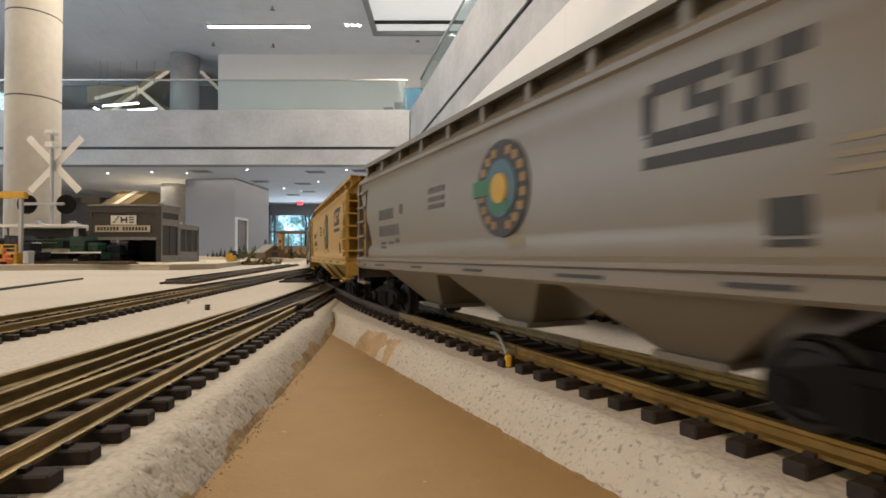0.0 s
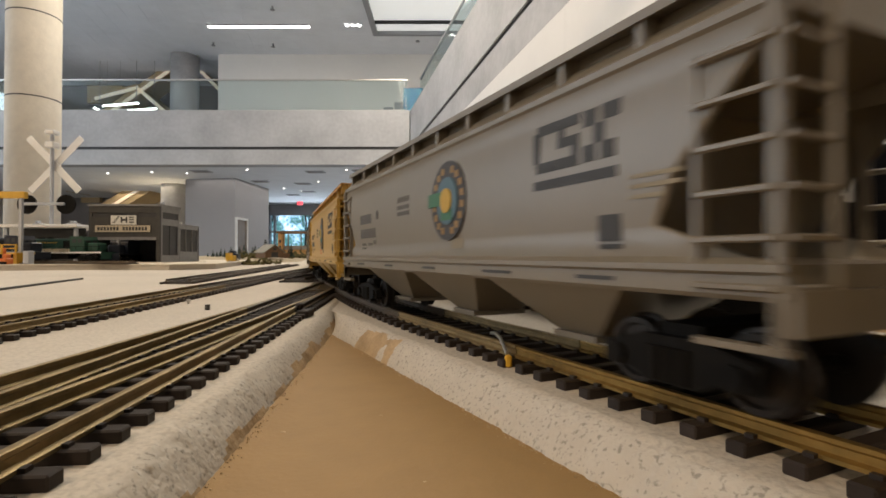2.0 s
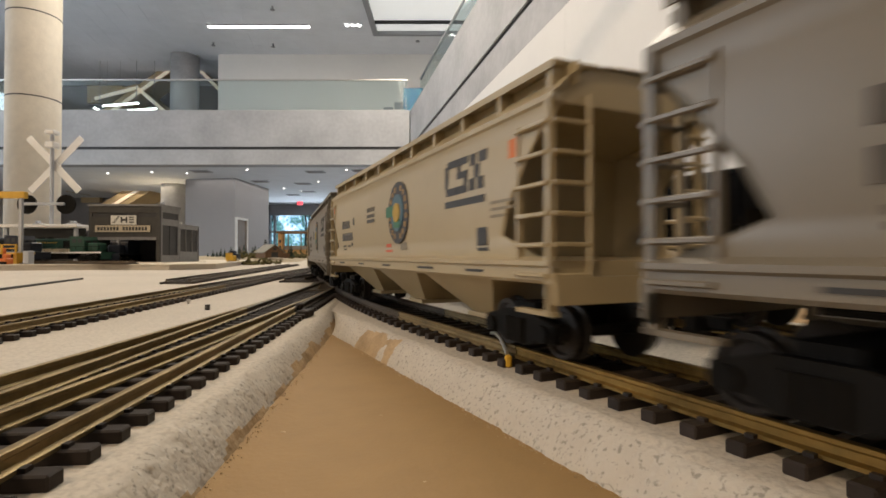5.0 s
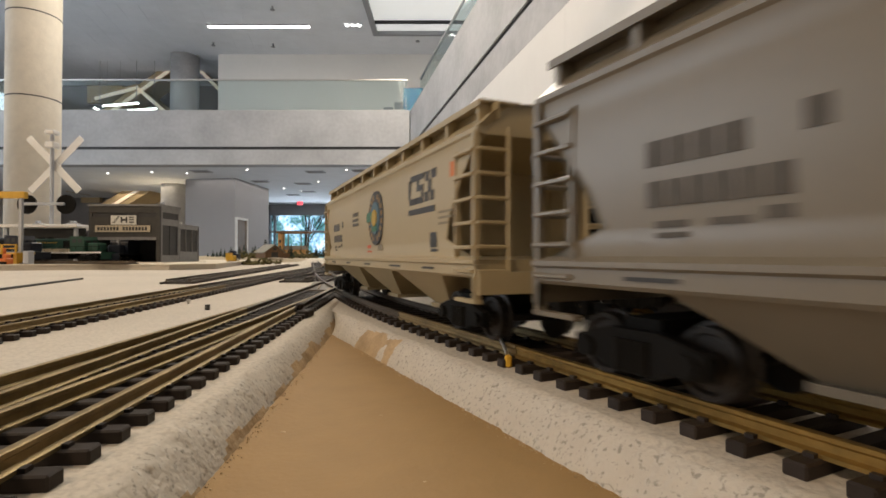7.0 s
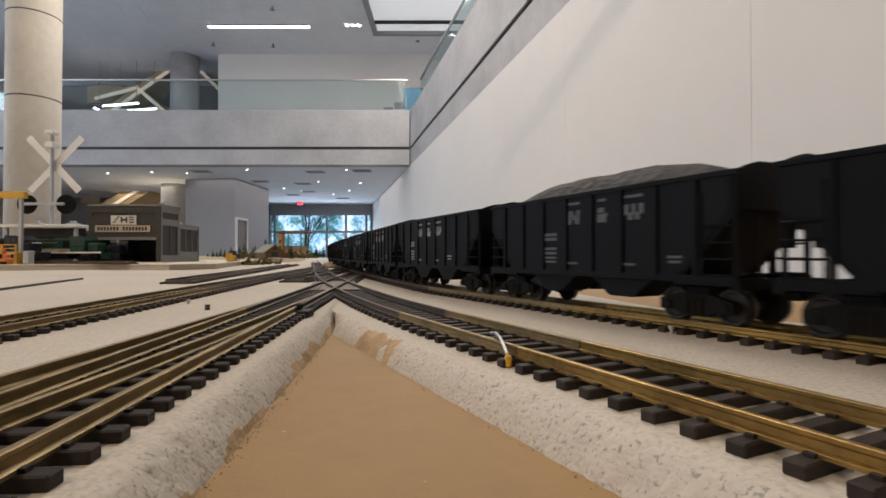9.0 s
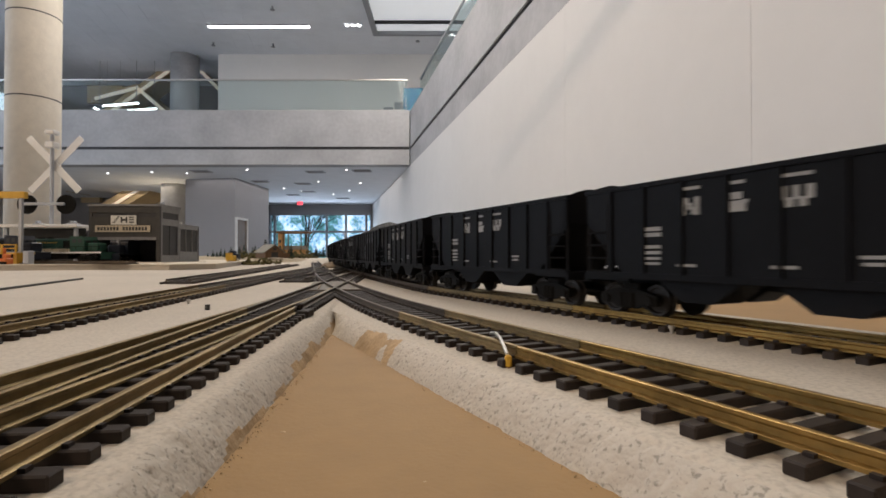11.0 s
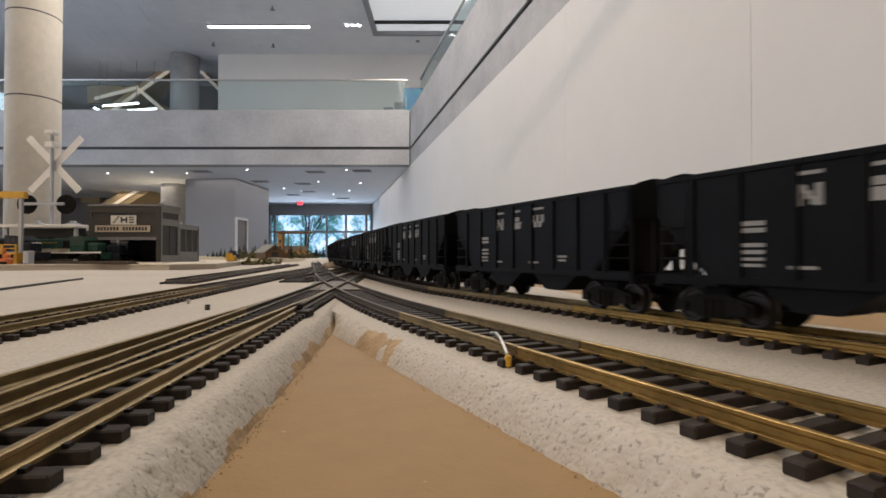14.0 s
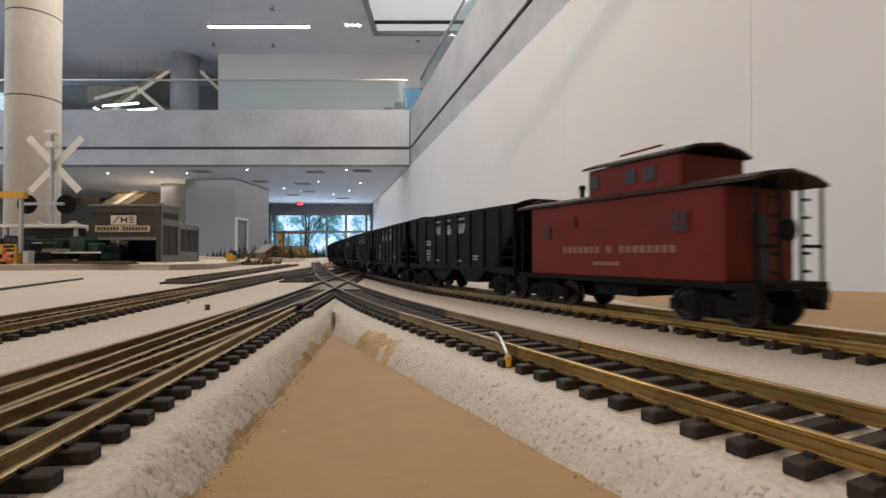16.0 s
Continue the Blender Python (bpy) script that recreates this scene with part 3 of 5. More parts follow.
    for a, b, w in (((165, 384), (300, 302), 26), ((110, 330), (165, 300), 20)):
        bm = slab(bmesh.new(), place(*a, 17.0), place(*b, 17.0), w / 900 * 17.0, 1.2)
        st = structure("stair_flight", bm, TAN_WALL, "slanting stair flight in the lower hall")
        a3, b3 = Vector(place(*a, 16.95)), Vector(place(*b, 16.95))
        part("cove_light", slab(bmesh.new(), a3, b3, 0.10, 0.04), COVE, st)
    structure("wall_tan_panel", boxes((-13.2, -11.9, 18.8, 18.95, 6.7, 7.35), (-13.4, -12.7, 18.8, 18.95, 3.0, 3.19), (-10.5, -8.9, 18.7, 18.95, 0, 3.19)), TAN_WALL, "tan timber wall panel")
    # added glowing tubes, housings and hangers imitate reflections in the railing glass
    for a, b in (((180, 187), (243, 182)), ((203, 197), (275, 192)), ((165, 190), (178, 198))):
        p, q = Vector(place(*a, 16.5)), Vector(place(*b, 16.5))
        l = tagged(part("tube_lamp", rods((p, q, 0.03), n=10), LIGHT_ON), "glowing tube standing in for a reflection in the glass", "lamp", "tube lamps")
        part("housing", rods((p + Vector((0, 0.06, 0.03)), q + Vector((0, 0.06, 0.03)), 0.045), (p + Vector((0.1, 0.06, 0.03)), Vector((p.x + 0.1, p.y + 0.06, 7.4)), 0.003), (q + Vector((-0.1, 0.06, 0.03)), Vector((q.x - 0.1, q.y + 0.06, 7.4)), 0.008), n=8), METAL_GREY, l)
    # unseen bar added behind the camera to throw a slanting shade on the long wall
    a, b = Vector((-1.596, -2.298, 5.845)), Vector((-1.893, -1.038, 5.472))
    tr = tagged(part("lamp_track", rods((a, b, 0.036), n=12), METAL_GREY), "unseen slanting bar added to shade the wall", "lamp track")
    for k in (0.08, 0.92):
        p = a.lerp(b, k)
        part("wire", rods((p, Vector((p.x, p.y, 7.42)), 0.002), n=6), METAL_GREY, tr)
    # far window
    win = tagged(part("window_1", boxes((-7.7, -2.9, 21.48, 21.62, 2.0, 2.09), (-7.7, -2.9, 21.48, 21.62, 2.74, 2.82), (-7.7, -2.9, 21.48, 21.62, 0, 0.12)), METAL_GREY), "wide far window with dark mullions", "window", kind="structure")
    for px in (477, 486, 578, 612, 648, 657):
        x = (px - 784) / 900 * 21.5
        part("mullion", boxes((x - 0.04, x + 0.04, 21.47, 21.63, 0.12, 2.74)), METAL_GREY, win)
    g = part("pane", boxes((-7.7, -2.9, 21.54, 21.55, 0.12, 2.74)), GLASS, win)
    g.visible_shadow = False
    # the garden outside
    m = bpy.data.materials.new("bright winter garden")
    m.use_nodes = True
    nt = m.node_tree
    n, link = nt.nodes, nt.links.new
    tc, big, fine, mix, ramp = n.new("ShaderNodeTexCoord"), n.new("ShaderNodeTexNoise"), n.new("ShaderNodeTexNoise"), n.new("ShaderNodeMath"), n.new("ShaderNodeValToRGB")
    big.inputs["Scale"].default_value, big.inputs["Detail"].default_value = 0.75, 3
    fine.inputs["Scale"].default_value, fine.inputs["Detail"].default_value = 4.5, 8
    link(tc.outputs["Object"], big.inputs["Vector"])
    link(tc.outputs["Object"], fine.inputs["Vector"])
    mix.operation = "MULTIPLY_ADD"
    mix.inputs[1].default_value = 0.5
    link(fine.outputs[0], mix.inputs[0])
    link(big.outputs[0], mix.inputs[2])
    for pos, c in ((0.58, (0.03, 0.09, 0.10)), (0.70, (0.08, 0.22, 0.24)), (0.78, (0.30, 0.46, 0.66)), (0.90, (0.78, 0.88, 1.0))):
        el = ramp.color_ramp.elements.new(pos)
        el.color = (*c, 1)
    ramp.color_ramp.elements[0].color = (0.03, 0.08, 0.09, 1)
    ramp.color_ramp.elements[-1].color = (0.9, 0.95, 1, 1)
    link(mix.outputs[0], ramp.inputs[0])
    b = n["Principled BSDF"]
    link(ramp.outputs[0], b.inputs["Emission Color"])
    link(ramp.outputs[0], b.inputs["Base Color"])
    b.inputs["Emission Strength"].default_value = 1.5
    structure("backdrop", boxes((-22, 8, 40, 40.1, -2, 12)), m, "bright garden trees outside the window")
    # bare trees before it
    bark = material("grey bark", (0.07, 0.06, 0.055), 0.9, vary=0.2, scale=8)
    for x, y, h in ((-9.6, 28, 6.5), (-7.4, 27, 7.0), (-8.3, 31, 7.5)):
        bm = bmesh.new()
        rnd = random.Random(int(x * 10))
        def limb(p, d, l, r, depth):
            q = p + d * l
            rod(bm, p, q, r, 6, r * 0.65)
            if depth:
                for _ in range(4):
                    dd = (d + Vector((rnd.uniform(-0.8, 0.8), rnd.uniform(-0.8, 0.8), rnd.uniform(-0.1, 0.6)))).normalized()
                    limb(p.lerp(q, rnd.uniform(0.45, 1.0)), dd, l * rnd.uniform(0.5, 0.75), r * 0.5, depth - 1)
        limb(Vector((x, y, 0)), Vector((0.05, 0, 1)), h * 0.4, 0.06, 4)
        t = tagged(part("garden_tree", bm, bark), "bare winter tree outside the window", "tree", "garden trees")
    structure("ground", boxes((-60, 60, 24.1, 60, -0.25, -0.05)), material("winter lawn", (0.10, 0.12, 0.05), 0.9, vary=0.2, scale=2), "winter lawn outside")


build_fittings()


# ---- rolling stock ----
MM = 0.001


def build_truck(parent, x, wheelbase=0.0195, r=0.0052):
    half = wheelbase / 2
    t = new("truck")
    t.empty_display_size = 0.01
    t.parent = parent
    t.matrix_basis = pose(x, 0, 0)
    for sy in (-1, 1):
        y0, y1 = sy * 0.0118, sy * 0.0138
        bm = bmesh.new()
        prism(bm, [(-half - 0.0028, 0.0035), (-half + 0.0028, 0.0035), (-half * 0.45, 0.0022), (half * 0.45, 0.0022), (half - 0.0028, 0.0035), (half + 0.0028, 0.0035), (half + 0.0028, 0.0068), (half * 0.5, 0.0088), (-half * 0.5, 0.0088), (-half - 0.0028, 0.0068)], "y", y0, y1)
        for hx in (-half, half):
            rod(bm, (hx, y1, 0.0051), (hx, y1 + sy * 0.0009, 0.0051), 0.0017, 10)
        for hx in (-0.0022, 0, 0.0022):
            rod(bm, (hx, y1 + sy * 0.0003, 0.0026), (hx, y1 + sy * 0.0003, 0.0074), 0.0009, 8)
        part("side_frame", bm, TRUCK, t)
    part("bolster", boxes((-0.0035, 0.0035, -0.0118, 0.0118, 0.005, 0.0105)), TRUCK, t)
    for hx in (-half, half):
        part("axle", rods(((hx, -0.0115, r), (hx, 0.0115, r), 0.0012)), WHEEL, t)
        for sy in (-1, 1):
            # flange, tread and a dished face turned in one piece
            outline = [(0.0071, 0.0013), (0.0071, r + 0.0006), (0.0077, r + 0.0006), (0.0079, r), (0.0100, r - 0.0001), (0.0100, r * 0.82), (0.0094, r * 0.74), (0.0094, r * 0.36), (0.0102, r * 0.30), (0.0102, 0.0013)]
            bm = bmesh.new()
            rings = [[bm.verts.new((hx + q * math.cos(2 * math.pi * k / 20), sy * y, r + q * math.sin(2 * math.pi * k / 20))) for k in range(20)] for y, q in outline]
            for p, q in zip(rings, rings[1:] + rings[:1]):
                for k in range(20):
                    bm.faces.new((p[k], p[(k + 1) % 20], q[(k + 1) % 20], q[k]))
            part("wheel", bm, WHEEL, t)
    return t


def build_coupler(parent, x, sign):
    bm = boxes((min(x, x + sign * 0.006), max(x, x + sign * 0.006), -0.001, 0.001, 0.0085, 0.0105), (x + sign * 0.006 - 0.0015, x + sign * 0.006 + 0.0015, -0.0022, 0.0022, 0.0078, 0.0115), bevel=0.0003)
    part("coupler", bm, TRUCK, parent)


# cross-section of the covered hopper's near half: (half width, height)
SIDE = [(0.0163, 0.0150), (0.0178, 0.0150), (0.0184, 0.0156), (0.0184, 0.0178), (0.0190, 0.0182), (0.0190, 0.0190), (0.0176, 0.0198), (0.0179, 0.0240), (0.0183, 0.0300), (0.0184, 0.0360), (0.0181, 0.0420), (0.0176, 0.0465), (0.0180, 0.0470), (0.0180, 0.0480), (0.0167, 0.0489), (0.0142, 0.0514), (0.0115, 0.0529), (0.0060, 0.0537), (0.0, 0.0540)]


def covered_hopper(colour, walkway, label, placards=True):
    car = empty("covered_hopper_car", pose(0, 0, 0), label, "model train car", "covered hopper cars")
    L = 0.0924   # half length of the body
    ring = [(-w, z) for w, z in SIDE] + [(w, z) for w, z in SIDE[-2::-1]]
    bm = bmesh.new()

    def reach(z):
        if z < 0.0195 or z > 0.0455:
            return L
        u = (z - 0.0195) / 0.026
        return L - 0.0168 * min(1.0, (1 - u) / 0.74) * min(1.0, u / 0.17) ** 0.5

    cols = [-1, -0.98, -0.75, -0.5, -0.25, 0, 0.25, 0.5, 0.75, 0.98, 1]
    rows = []
    for u in cols:
        rows.append([bm.verts.new((reach(z) * u, y, z)) for y, z in ring])
    for a, b in zip(rows, rows[1:]):
        for i in range(len(ring) - 1):
            bm.faces.new((a[i], a[i + 1], b[i + 1], b[i]))
    # slope sheets set inside each end
    for end, row in ((-1, rows[0]), (1, rows[-1])):
        inner = [bm.verts.new((end * (L - 0.022 if 0.0195 < z < 0.0455 else L - 0.001), y * 0.86, z)) for y, z in ring]
        for i in range(len(ring) - 1):
            bm.faces.new((row[i], row[i + 1], inner[i + 1], inner[i]))
        n = len(ring)
        for i in range(n // 2 - 1):
            bm.faces.new((inner[i], inner[i + 1], inner[n - 2 - i], inner[n - 1 - i]))
    body = part("body", bm, colour, car)
    for p in body.data.polygons:
        p.use_smooth = abs(p.normal.y) > 0.8 and 0.0199 < p.center.z < 0.0464
    # three discharge bays below
    for x in (-0.0463, 0.0, 0.0463):
        bm = bmesh.new()
        top = [(-0.0204, -0.0155), (0.0204, -0.0155), (0.0204, 0.0155), (-0.0204, 0.0155)]
        low = [(-0.0055, -0.0065), (0.0055, -0.0065), (0.0055, 0.0065), (-0.0055, 0.0065)]
        a = [bm.verts.new((px + x, py, 0.0152)) for px, py in top]
        b = [bm.verts.new((px + x, py, 0.0050)) for px, py in low]
        for i in range(4):
            bm.faces.new((a[i], a[(i + 1) % 4], b[(i + 1) % 4], b[i]))
        bm.faces.new(a)
        bm.faces.new(b[::-1])
        box(bm, x - 0.0062, x + 0.0062, -0.008, 0.008, 0.0040, 0.0052)
        part("discharge_bay", bm, colour, car)
    # roof walkway on brackets
    for sy in (-1, 1):
        bm = bmesh.new()
        box(bm, -L + 0.002, L - 0.002, sy * 0.0060, sy * 0.0165, 0.0540, 0.0545)
        part("roof_coaming", boxes((-L, L, sy * 0.0126, sy * 0.0130, 0.0500, 0.0539)), colour, car)
        box(bm, -L + 0.002, L - 0.002, sy * 0.0162, sy * 0.0166, 0.0530, 0.0544)
        part("roof_walkway", bm, walkway, car)
        first = None
        for i in range(11):
            x = -L + 0.004 + i * (2 * L - 0.008) / 10
            if first is None:
                first = part("walkway_bracket", boxes((-0.0007, 0.0007, sy * 0.0130, sy * 0.0160, 0.0490, 0.0541)), colour, car)
                first.matrix_basis = pose(x, 0, 0)
            else:
                again(first, pose(x, 0, 0), car)
    for i in range(5):
        x = -0.068 + i * 0.034
        part("roof_hatch", rods(((x, 0, 0.0530), (x, 0, 0.0550), 0.0052), n=16), colour, car)
    # end cages
    for end in (-1, 1):
        x0, x1 = sorted((end * (L - 0.0005), end * (L - 0.0018)))
        for sy in (-1, 1):
            bm = bmesh.new()
            ya, yb = sorted((sy * 0.0172, sy * 0.0186))
            box(bm, x0, x1, ya, yb, 0.011, 0.0470)
            box(bm, x0 - end * 0.0095 + 0.0003, x1 - end * 0.0095 - 0.0003, ya, yb, 0.0185, 0.0440)
            part("corner_post", bm, colour, car)
            ladder = part("ladder", rods(((end * (L + 0.0002), sy * 0.0105, 0.0150), (end * (L + 0.0002), sy * 0.0105, 0.0480), 0.00055), n=6), colour, car)
            side = end_rung = None
            for k in range(6):
                z = 0.0165 + k * 0.0053
                if side is None:
                    side = part("rung", rods(((end * (L - 0.0010), sy * 0.0188, 0), (end * (L - 0.0105), sy * 0.0188, 0), 0.00045), n=6), colour, ladder)
                    end_rung = part("rung", rods(((end * (L + 0.0002), sy * 0.0182, 0), (end * (L + 0.0002), sy * 0.0105, 0), 0.00045), n=6), colour, ladder)
                    side.matrix_basis = end_rung.matrix_basis = pose(0, 0, z)
                else:
                    again(side, pose(0, 0, z), ladder)
                    again(end_rung, pose(0, 0, z), ladder)
            ya, yb = sorted((sy * 0.0168, sy * 0.0186))
            part("step", boxes((min(end * (L - 0.011), end * L), max(end * (L - 0.011), end * L), ya, yb, 0.0095, 0.0103), (x0, x1, ya, yb, 0.0095, 0.015)), colour, car)
        part("end_platform", boxes((min(end * (L - 0.022), end * L), max(end * (L - 0.022), end * L), -0.0165, 0.0165, 0.0150, 0.0163), (end * L - 0.0008, end * L + 0.0008, -0.018, 0.018, 0.0115, 0.0163)), colour, car)
        build_coupler(car, end * L, end)
    # lettering and emblem on both sides
    for sy in (-1, 1):
        fx = -sy   # reading direction
        y = sy * 0.01842

        def bars(name, rows, mat):
            bm = bmesh.new()
            for x, z, w, h in rows:
                d = 0.00055
                xa, xb = sorted((fx * (x - w / 2), fx * (x + w / 2)))
                # follow the swell of the side
                prof = np.interp(z, [q[1] for q in SIDE[6:12]], [q[0] for q in SIDE[6:12]])
                ya, yb = sorted((sy * (prof + 0.00012), sy * (prof - d)))
                box(bm, xa, xb, ya, yb, z - h / 2, z + h / 2)
            return tagged(part(name, bm, mat, car), kind="stuff")

        bars("reporting_mark", [(-0.0650 + k * 0.0036, 0.0333, 0.0031, 0.0034) for k in range(4)] + [(-0.0652 + k * 0.0032, 0.0280, 0.0028, 0.0034) for k in range(6)] + [(-0.0455, 0.0340, 0.0024, 0.0030), (-0.063, 0.0240, 0.005, 0.0009), (-0.063, 0.0226, 0.005, 0.0007), (-0.055, 0.0240, 0.005, 0.0009), (-0.0495, 0.0246, 0.0030, 0.0014)], SOFT_INK)
        bars("capacity_data", [(-0.0235 + k * 0.0026, 0.0368, 0.0019, 0.0016) for k in range(4)] + [(-0.0196, 0.0345, 0.0100, 0.0012), (-0.0196, 0.0326, 0.0100, 0.0012)], SOFT_INK)
        if placards:
            bars("red_mark", [(0.001, 0.0232, 0.0050, 0.0012), (0.001, 0.0214, 0.0065, 0.0007)], RED_INK)
            bars("orange_placard", [(-0.0838, 0.0418, 0.0032, 0.0036), (0.0800, 0.0405, 0.0032, 0.0036)], ORANGE)
        # big initials drawn as plain strokes with a bar under them
        strokes = [(0.0430, 0.0385, 0.0018, 0.0060), (0.0457, 0.0418, 0.0052, 0.0018), (0.0457, 0.0352, 0.0052, 0.0018), (0.0510, 0.0418, 0.0050, 0.0017), (0.0510, 0.0386, 0.0050, 0.0016), (0.0510, 0.0352, 0.0050, 0.0018), (0.0493, 0.0402, 0.0016, 0.0030), (0.0527, 0.0369, 0.0016, 0.0030), (0.0577, 0.0385, 0.0022, 0.0030), (0.0558, 0.0412, 0.0026, 0.0026), (0.0600, 0.0414, 0.0034, 0.0024), (0.0558, 0.0357, 0.0026, 0.0026), (0.0595, 0.0357, 0.0026, 0.0026)]
        bars("emblem_lettering", [(0.0585 + (x - 0.0517) * 1.08, z, w * 1.08, h) for x, z, w, h in strokes], INK)
        bars("underline", [(0.0585, 0.0322, 0.0205, 0.0016)], INK)
        bars("stencil_panel", [(0.0668, 0.0242, 0.0046, 0.0042), (0.0668, 0.0213, 0.0046, 0.0007)], INK)
        bars("small_data", [(0.0755, 0.0308, 0.0085, 0.0006), (0.0755, 0.0294, 0.0085, 0.0006), (0.0740, 0.0280, 0.0060, 0.0006), (0.016, 0.0228, 0.006, 0.0024)], TONE)
        bm = boxes(*[(x - w / 2, x + w / 2, min(sy * 0.0186, sy * 0.0183), max(sy * 0.0186, sy * 0.0183), 0.0164, 0.0170) for x, w in ((-0.066, 0.009), (-0.033, 0.007), (0.0, 0.008), (0.035, 0.011), (0.064, 0.008))])
        tagged(part("sill_lettering", bm, INK, car), kind="stuff")
        # round emblem: dark ring with a lettered border, blue field, green arms and a golden heart
        ex, ez = fx * 0.0122, 0.0333
        for name, r, mat, lift in (("emblem_ring", 0.0097, INK, 0.00020), ("emblem_border", 0.0080, BORDER, 0.0), ("emblem_field", 0.0058, BLUE, 0.00050), ("emblem_heart", 0.0030, GOLD, 0.00085)):
            if name == "emblem_border":
                bm = bmesh.new()
                for k in range(18):
                    a = 2 * math.pi * (k + 0.5) / 18
                    if k in (4, 13):
                        continue
                    box(bm, ex + 0.0078 * math.cos(a) - 0.0008, ex + 0.0078 * math.cos(a) + 0.0008, min(sy * 0.0180, sy * 0.0187), max(sy * 0.0180, sy * 0.0187), ez + 0.0078 * math.sin(a) - 0.0008, ez + 0.0078 * math.sin(a) + 0.0008)
            else:
                bm = rods(((ex, sy * 0.0178, ez), (ex, sy * (0.0184 + lift), ez), r), n=32)
            part(name, bm, mat, car)
        part("emblem_band", boxes((min(ex, ex - fx * 0.0108), max(ex, ex - fx * 0.0108), min(sy * 0.0178, sy * 0.01905), max(sy * 0.0178, sy * 0.01905), ez - 0.0010, ez + 0.0024), (ex - 0.0030, ex + 0.0030, min(sy * 0.0178, sy * 0.01905), max(sy * 0.0178, sy * 0.01905), ez - 0.0048, ez - 0.0022)), GREEN, car)
    build_truck(car, -0.0738)
    build_truck(car, 0.0738)
    return car


def coal_hopper(loaded):
    label = "black open hopper car heaped with coal" if loaded else "black open coal hopper car with ribbed sides"
    car = empty("coal_hopper_car", pose(0, 0, 0), label, "model train car", "coal hopper cars")
    L, W, Z0, Z1 = 0.0610, 0.0172, 0.0135, 0.0425
    K = 1.07
    shift = 0.0095 if loaded else -0.006
    # side sheets run full length; the floor slopes up to both ends
    for sy in (-1, 1):
        ya, yb = sorted((sy * W, sy * (W - 0.0008)))
        bm = bmesh.new()
        prism(bm, [(-L, Z1), (-L, Z1 - 0.011), (-L + 0.017, Z0), (L - 0.017, Z0), (L, Z1 - 0.011), (L, Z1)], "y", ya, yb)
        box(bm, -L - 0.0005, L + 0.0005, *sorted((sy * (W + 0.0006), sy * (W - 0.0012))), Z1 - 0.0008, Z1 + 0.0006)
        box(bm, -L, L, *sorted((sy * (W + 0.0004), sy * (W - 0.0012))), Z0 - 0.0012, Z0 + 0.0008)
        part("side", bm, CAR_BLACK, car)
        rib = None
        for k in range(8):
            x = -L + 0.012 + k * (2 * L - 0.024) / 7
            if rib is None:
                rib = part("rib", boxes((-0.0006, 0.0006, *sorted((sy * W, sy * (W + 0.0009))), Z0 + 0.0006, Z1 - 0.0006)), CAR_BLACK, car)
                rib.matrix_basis = pose(x, 0, 0)
            else:
                again(rib, pose(x, 0, 0), car)
        fx = -sy
        bm = bmesh.new()

        def mark(x, z, w, h):
            x, w = x * K + shift, w * K
            xa, xb = sorted((fx * (x - w / 2), fx * (x + w / 2)))
            ya, yb = sorted((sy * (W + 0.00012), sy * (W - 0.0004)))
            box(bm, xa, xb, ya, yb, z - h / 2, z + h / 2)
        # three large initials as plain strokes
        for x in (-0.0136, -0.0094):
            mark(x, 0.0342, 0.0015, 0.0052)
        for k in (-1, 0, 1):
            mark(-0.0115 + k * 0.0011, 0.0342 - k * 0.0014, 0.0014, 0.0019)
        for x, z, w, h in ((0.0016, 0.0339, 0.0028, 0.0024), (0.0020, 0.0303, 0.0040, 0.0038), (0.0038, 0.0318, 0.0016, 0.0013), (0.0126, 0.0330, 0.0016, 0.0044), (0.0155, 0.0330, 0.0013, 0.0044), (0.0184, 0.0330, 0.0016, 0.0044), (0.0141, 0.0300, 0.0018, 0.0030), (0.0169, 0.0300, 0.0018, 0.0030)):
            mark(x, 0.0342 + (z - 0.0318) * 0.77, w, h * 0.77)
        ink = DIM_INK if loaded else PALE_INK
        tagged(part("emblem_lettering", bm, ink, car), kind="stuff")
        bm = bmesh.new()
        for x, z, w, h in ((-0.0115, 0.0394, 0.0060, 0.0009), (0.0020, 0.0394, 0.0034, 0.0009), (0.0155, 0.0394, 0.0070, 0.0009), (-0.0245, 0.0282, 0.0070, 0.0012), (-0.0245, 0.0264, 0.0070, 0.0012), (-0.0245, 0.0226, 0.0068, 0.0010), (-0.0245, 0.0208, 0.0068, 0.0010), (-0.0245, 0.0190, 0.0066, 0.0008), (-0.0245, 0.0174, 0.0060, 0.0008), (-0.0128, 0.0170, 0.0060, 0.0008), (0.0128, 0.0170, 0.0060, 0.0008), (0.030, 0.0195, 0.005, 0.0008), (0.030, 0.0180, 0.004, 0.0008)):
            mark(x, z, w, h)
        tagged(part("data_lettering", bm, ink, car), kind="stuff")
        bm = bmesh.new()
        for x in (-0.0180, 0.0180):
            prism(bm, [(x - 0.0155, Z0), (x + 0.0155, Z0), (x + 0.005, 0.0060), (x - 0.005, 0.0060)], "y", *sorted((sy * 0.0150, sy * 0.0020)))
        part("hopper_chute", bm, CAR_BLACK, car)
    for end in (-1, 1):
        bm = bmesh.new()
        prism(bm, [(end * L, Z1 - 0.010), (end * (L - 0.017), Z0), (end * (L - 0.019), Z0), (end * (L - 0.002), Z1 - 0.0095), (end * (L - 0.002), Z1), (end * L, Z1)], "y", -W, W)
        prism(bm, [(-W, Z1), (W, Z1), (W * 0.72, Z1 + 0.0020), (W * 0.40, Z1 + 0.0034), (-W * 0.40, Z1 + 0.0034), (-W * 0.72, Z1 + 0.0020)], "x", end * L, end * (L - 0.0012))
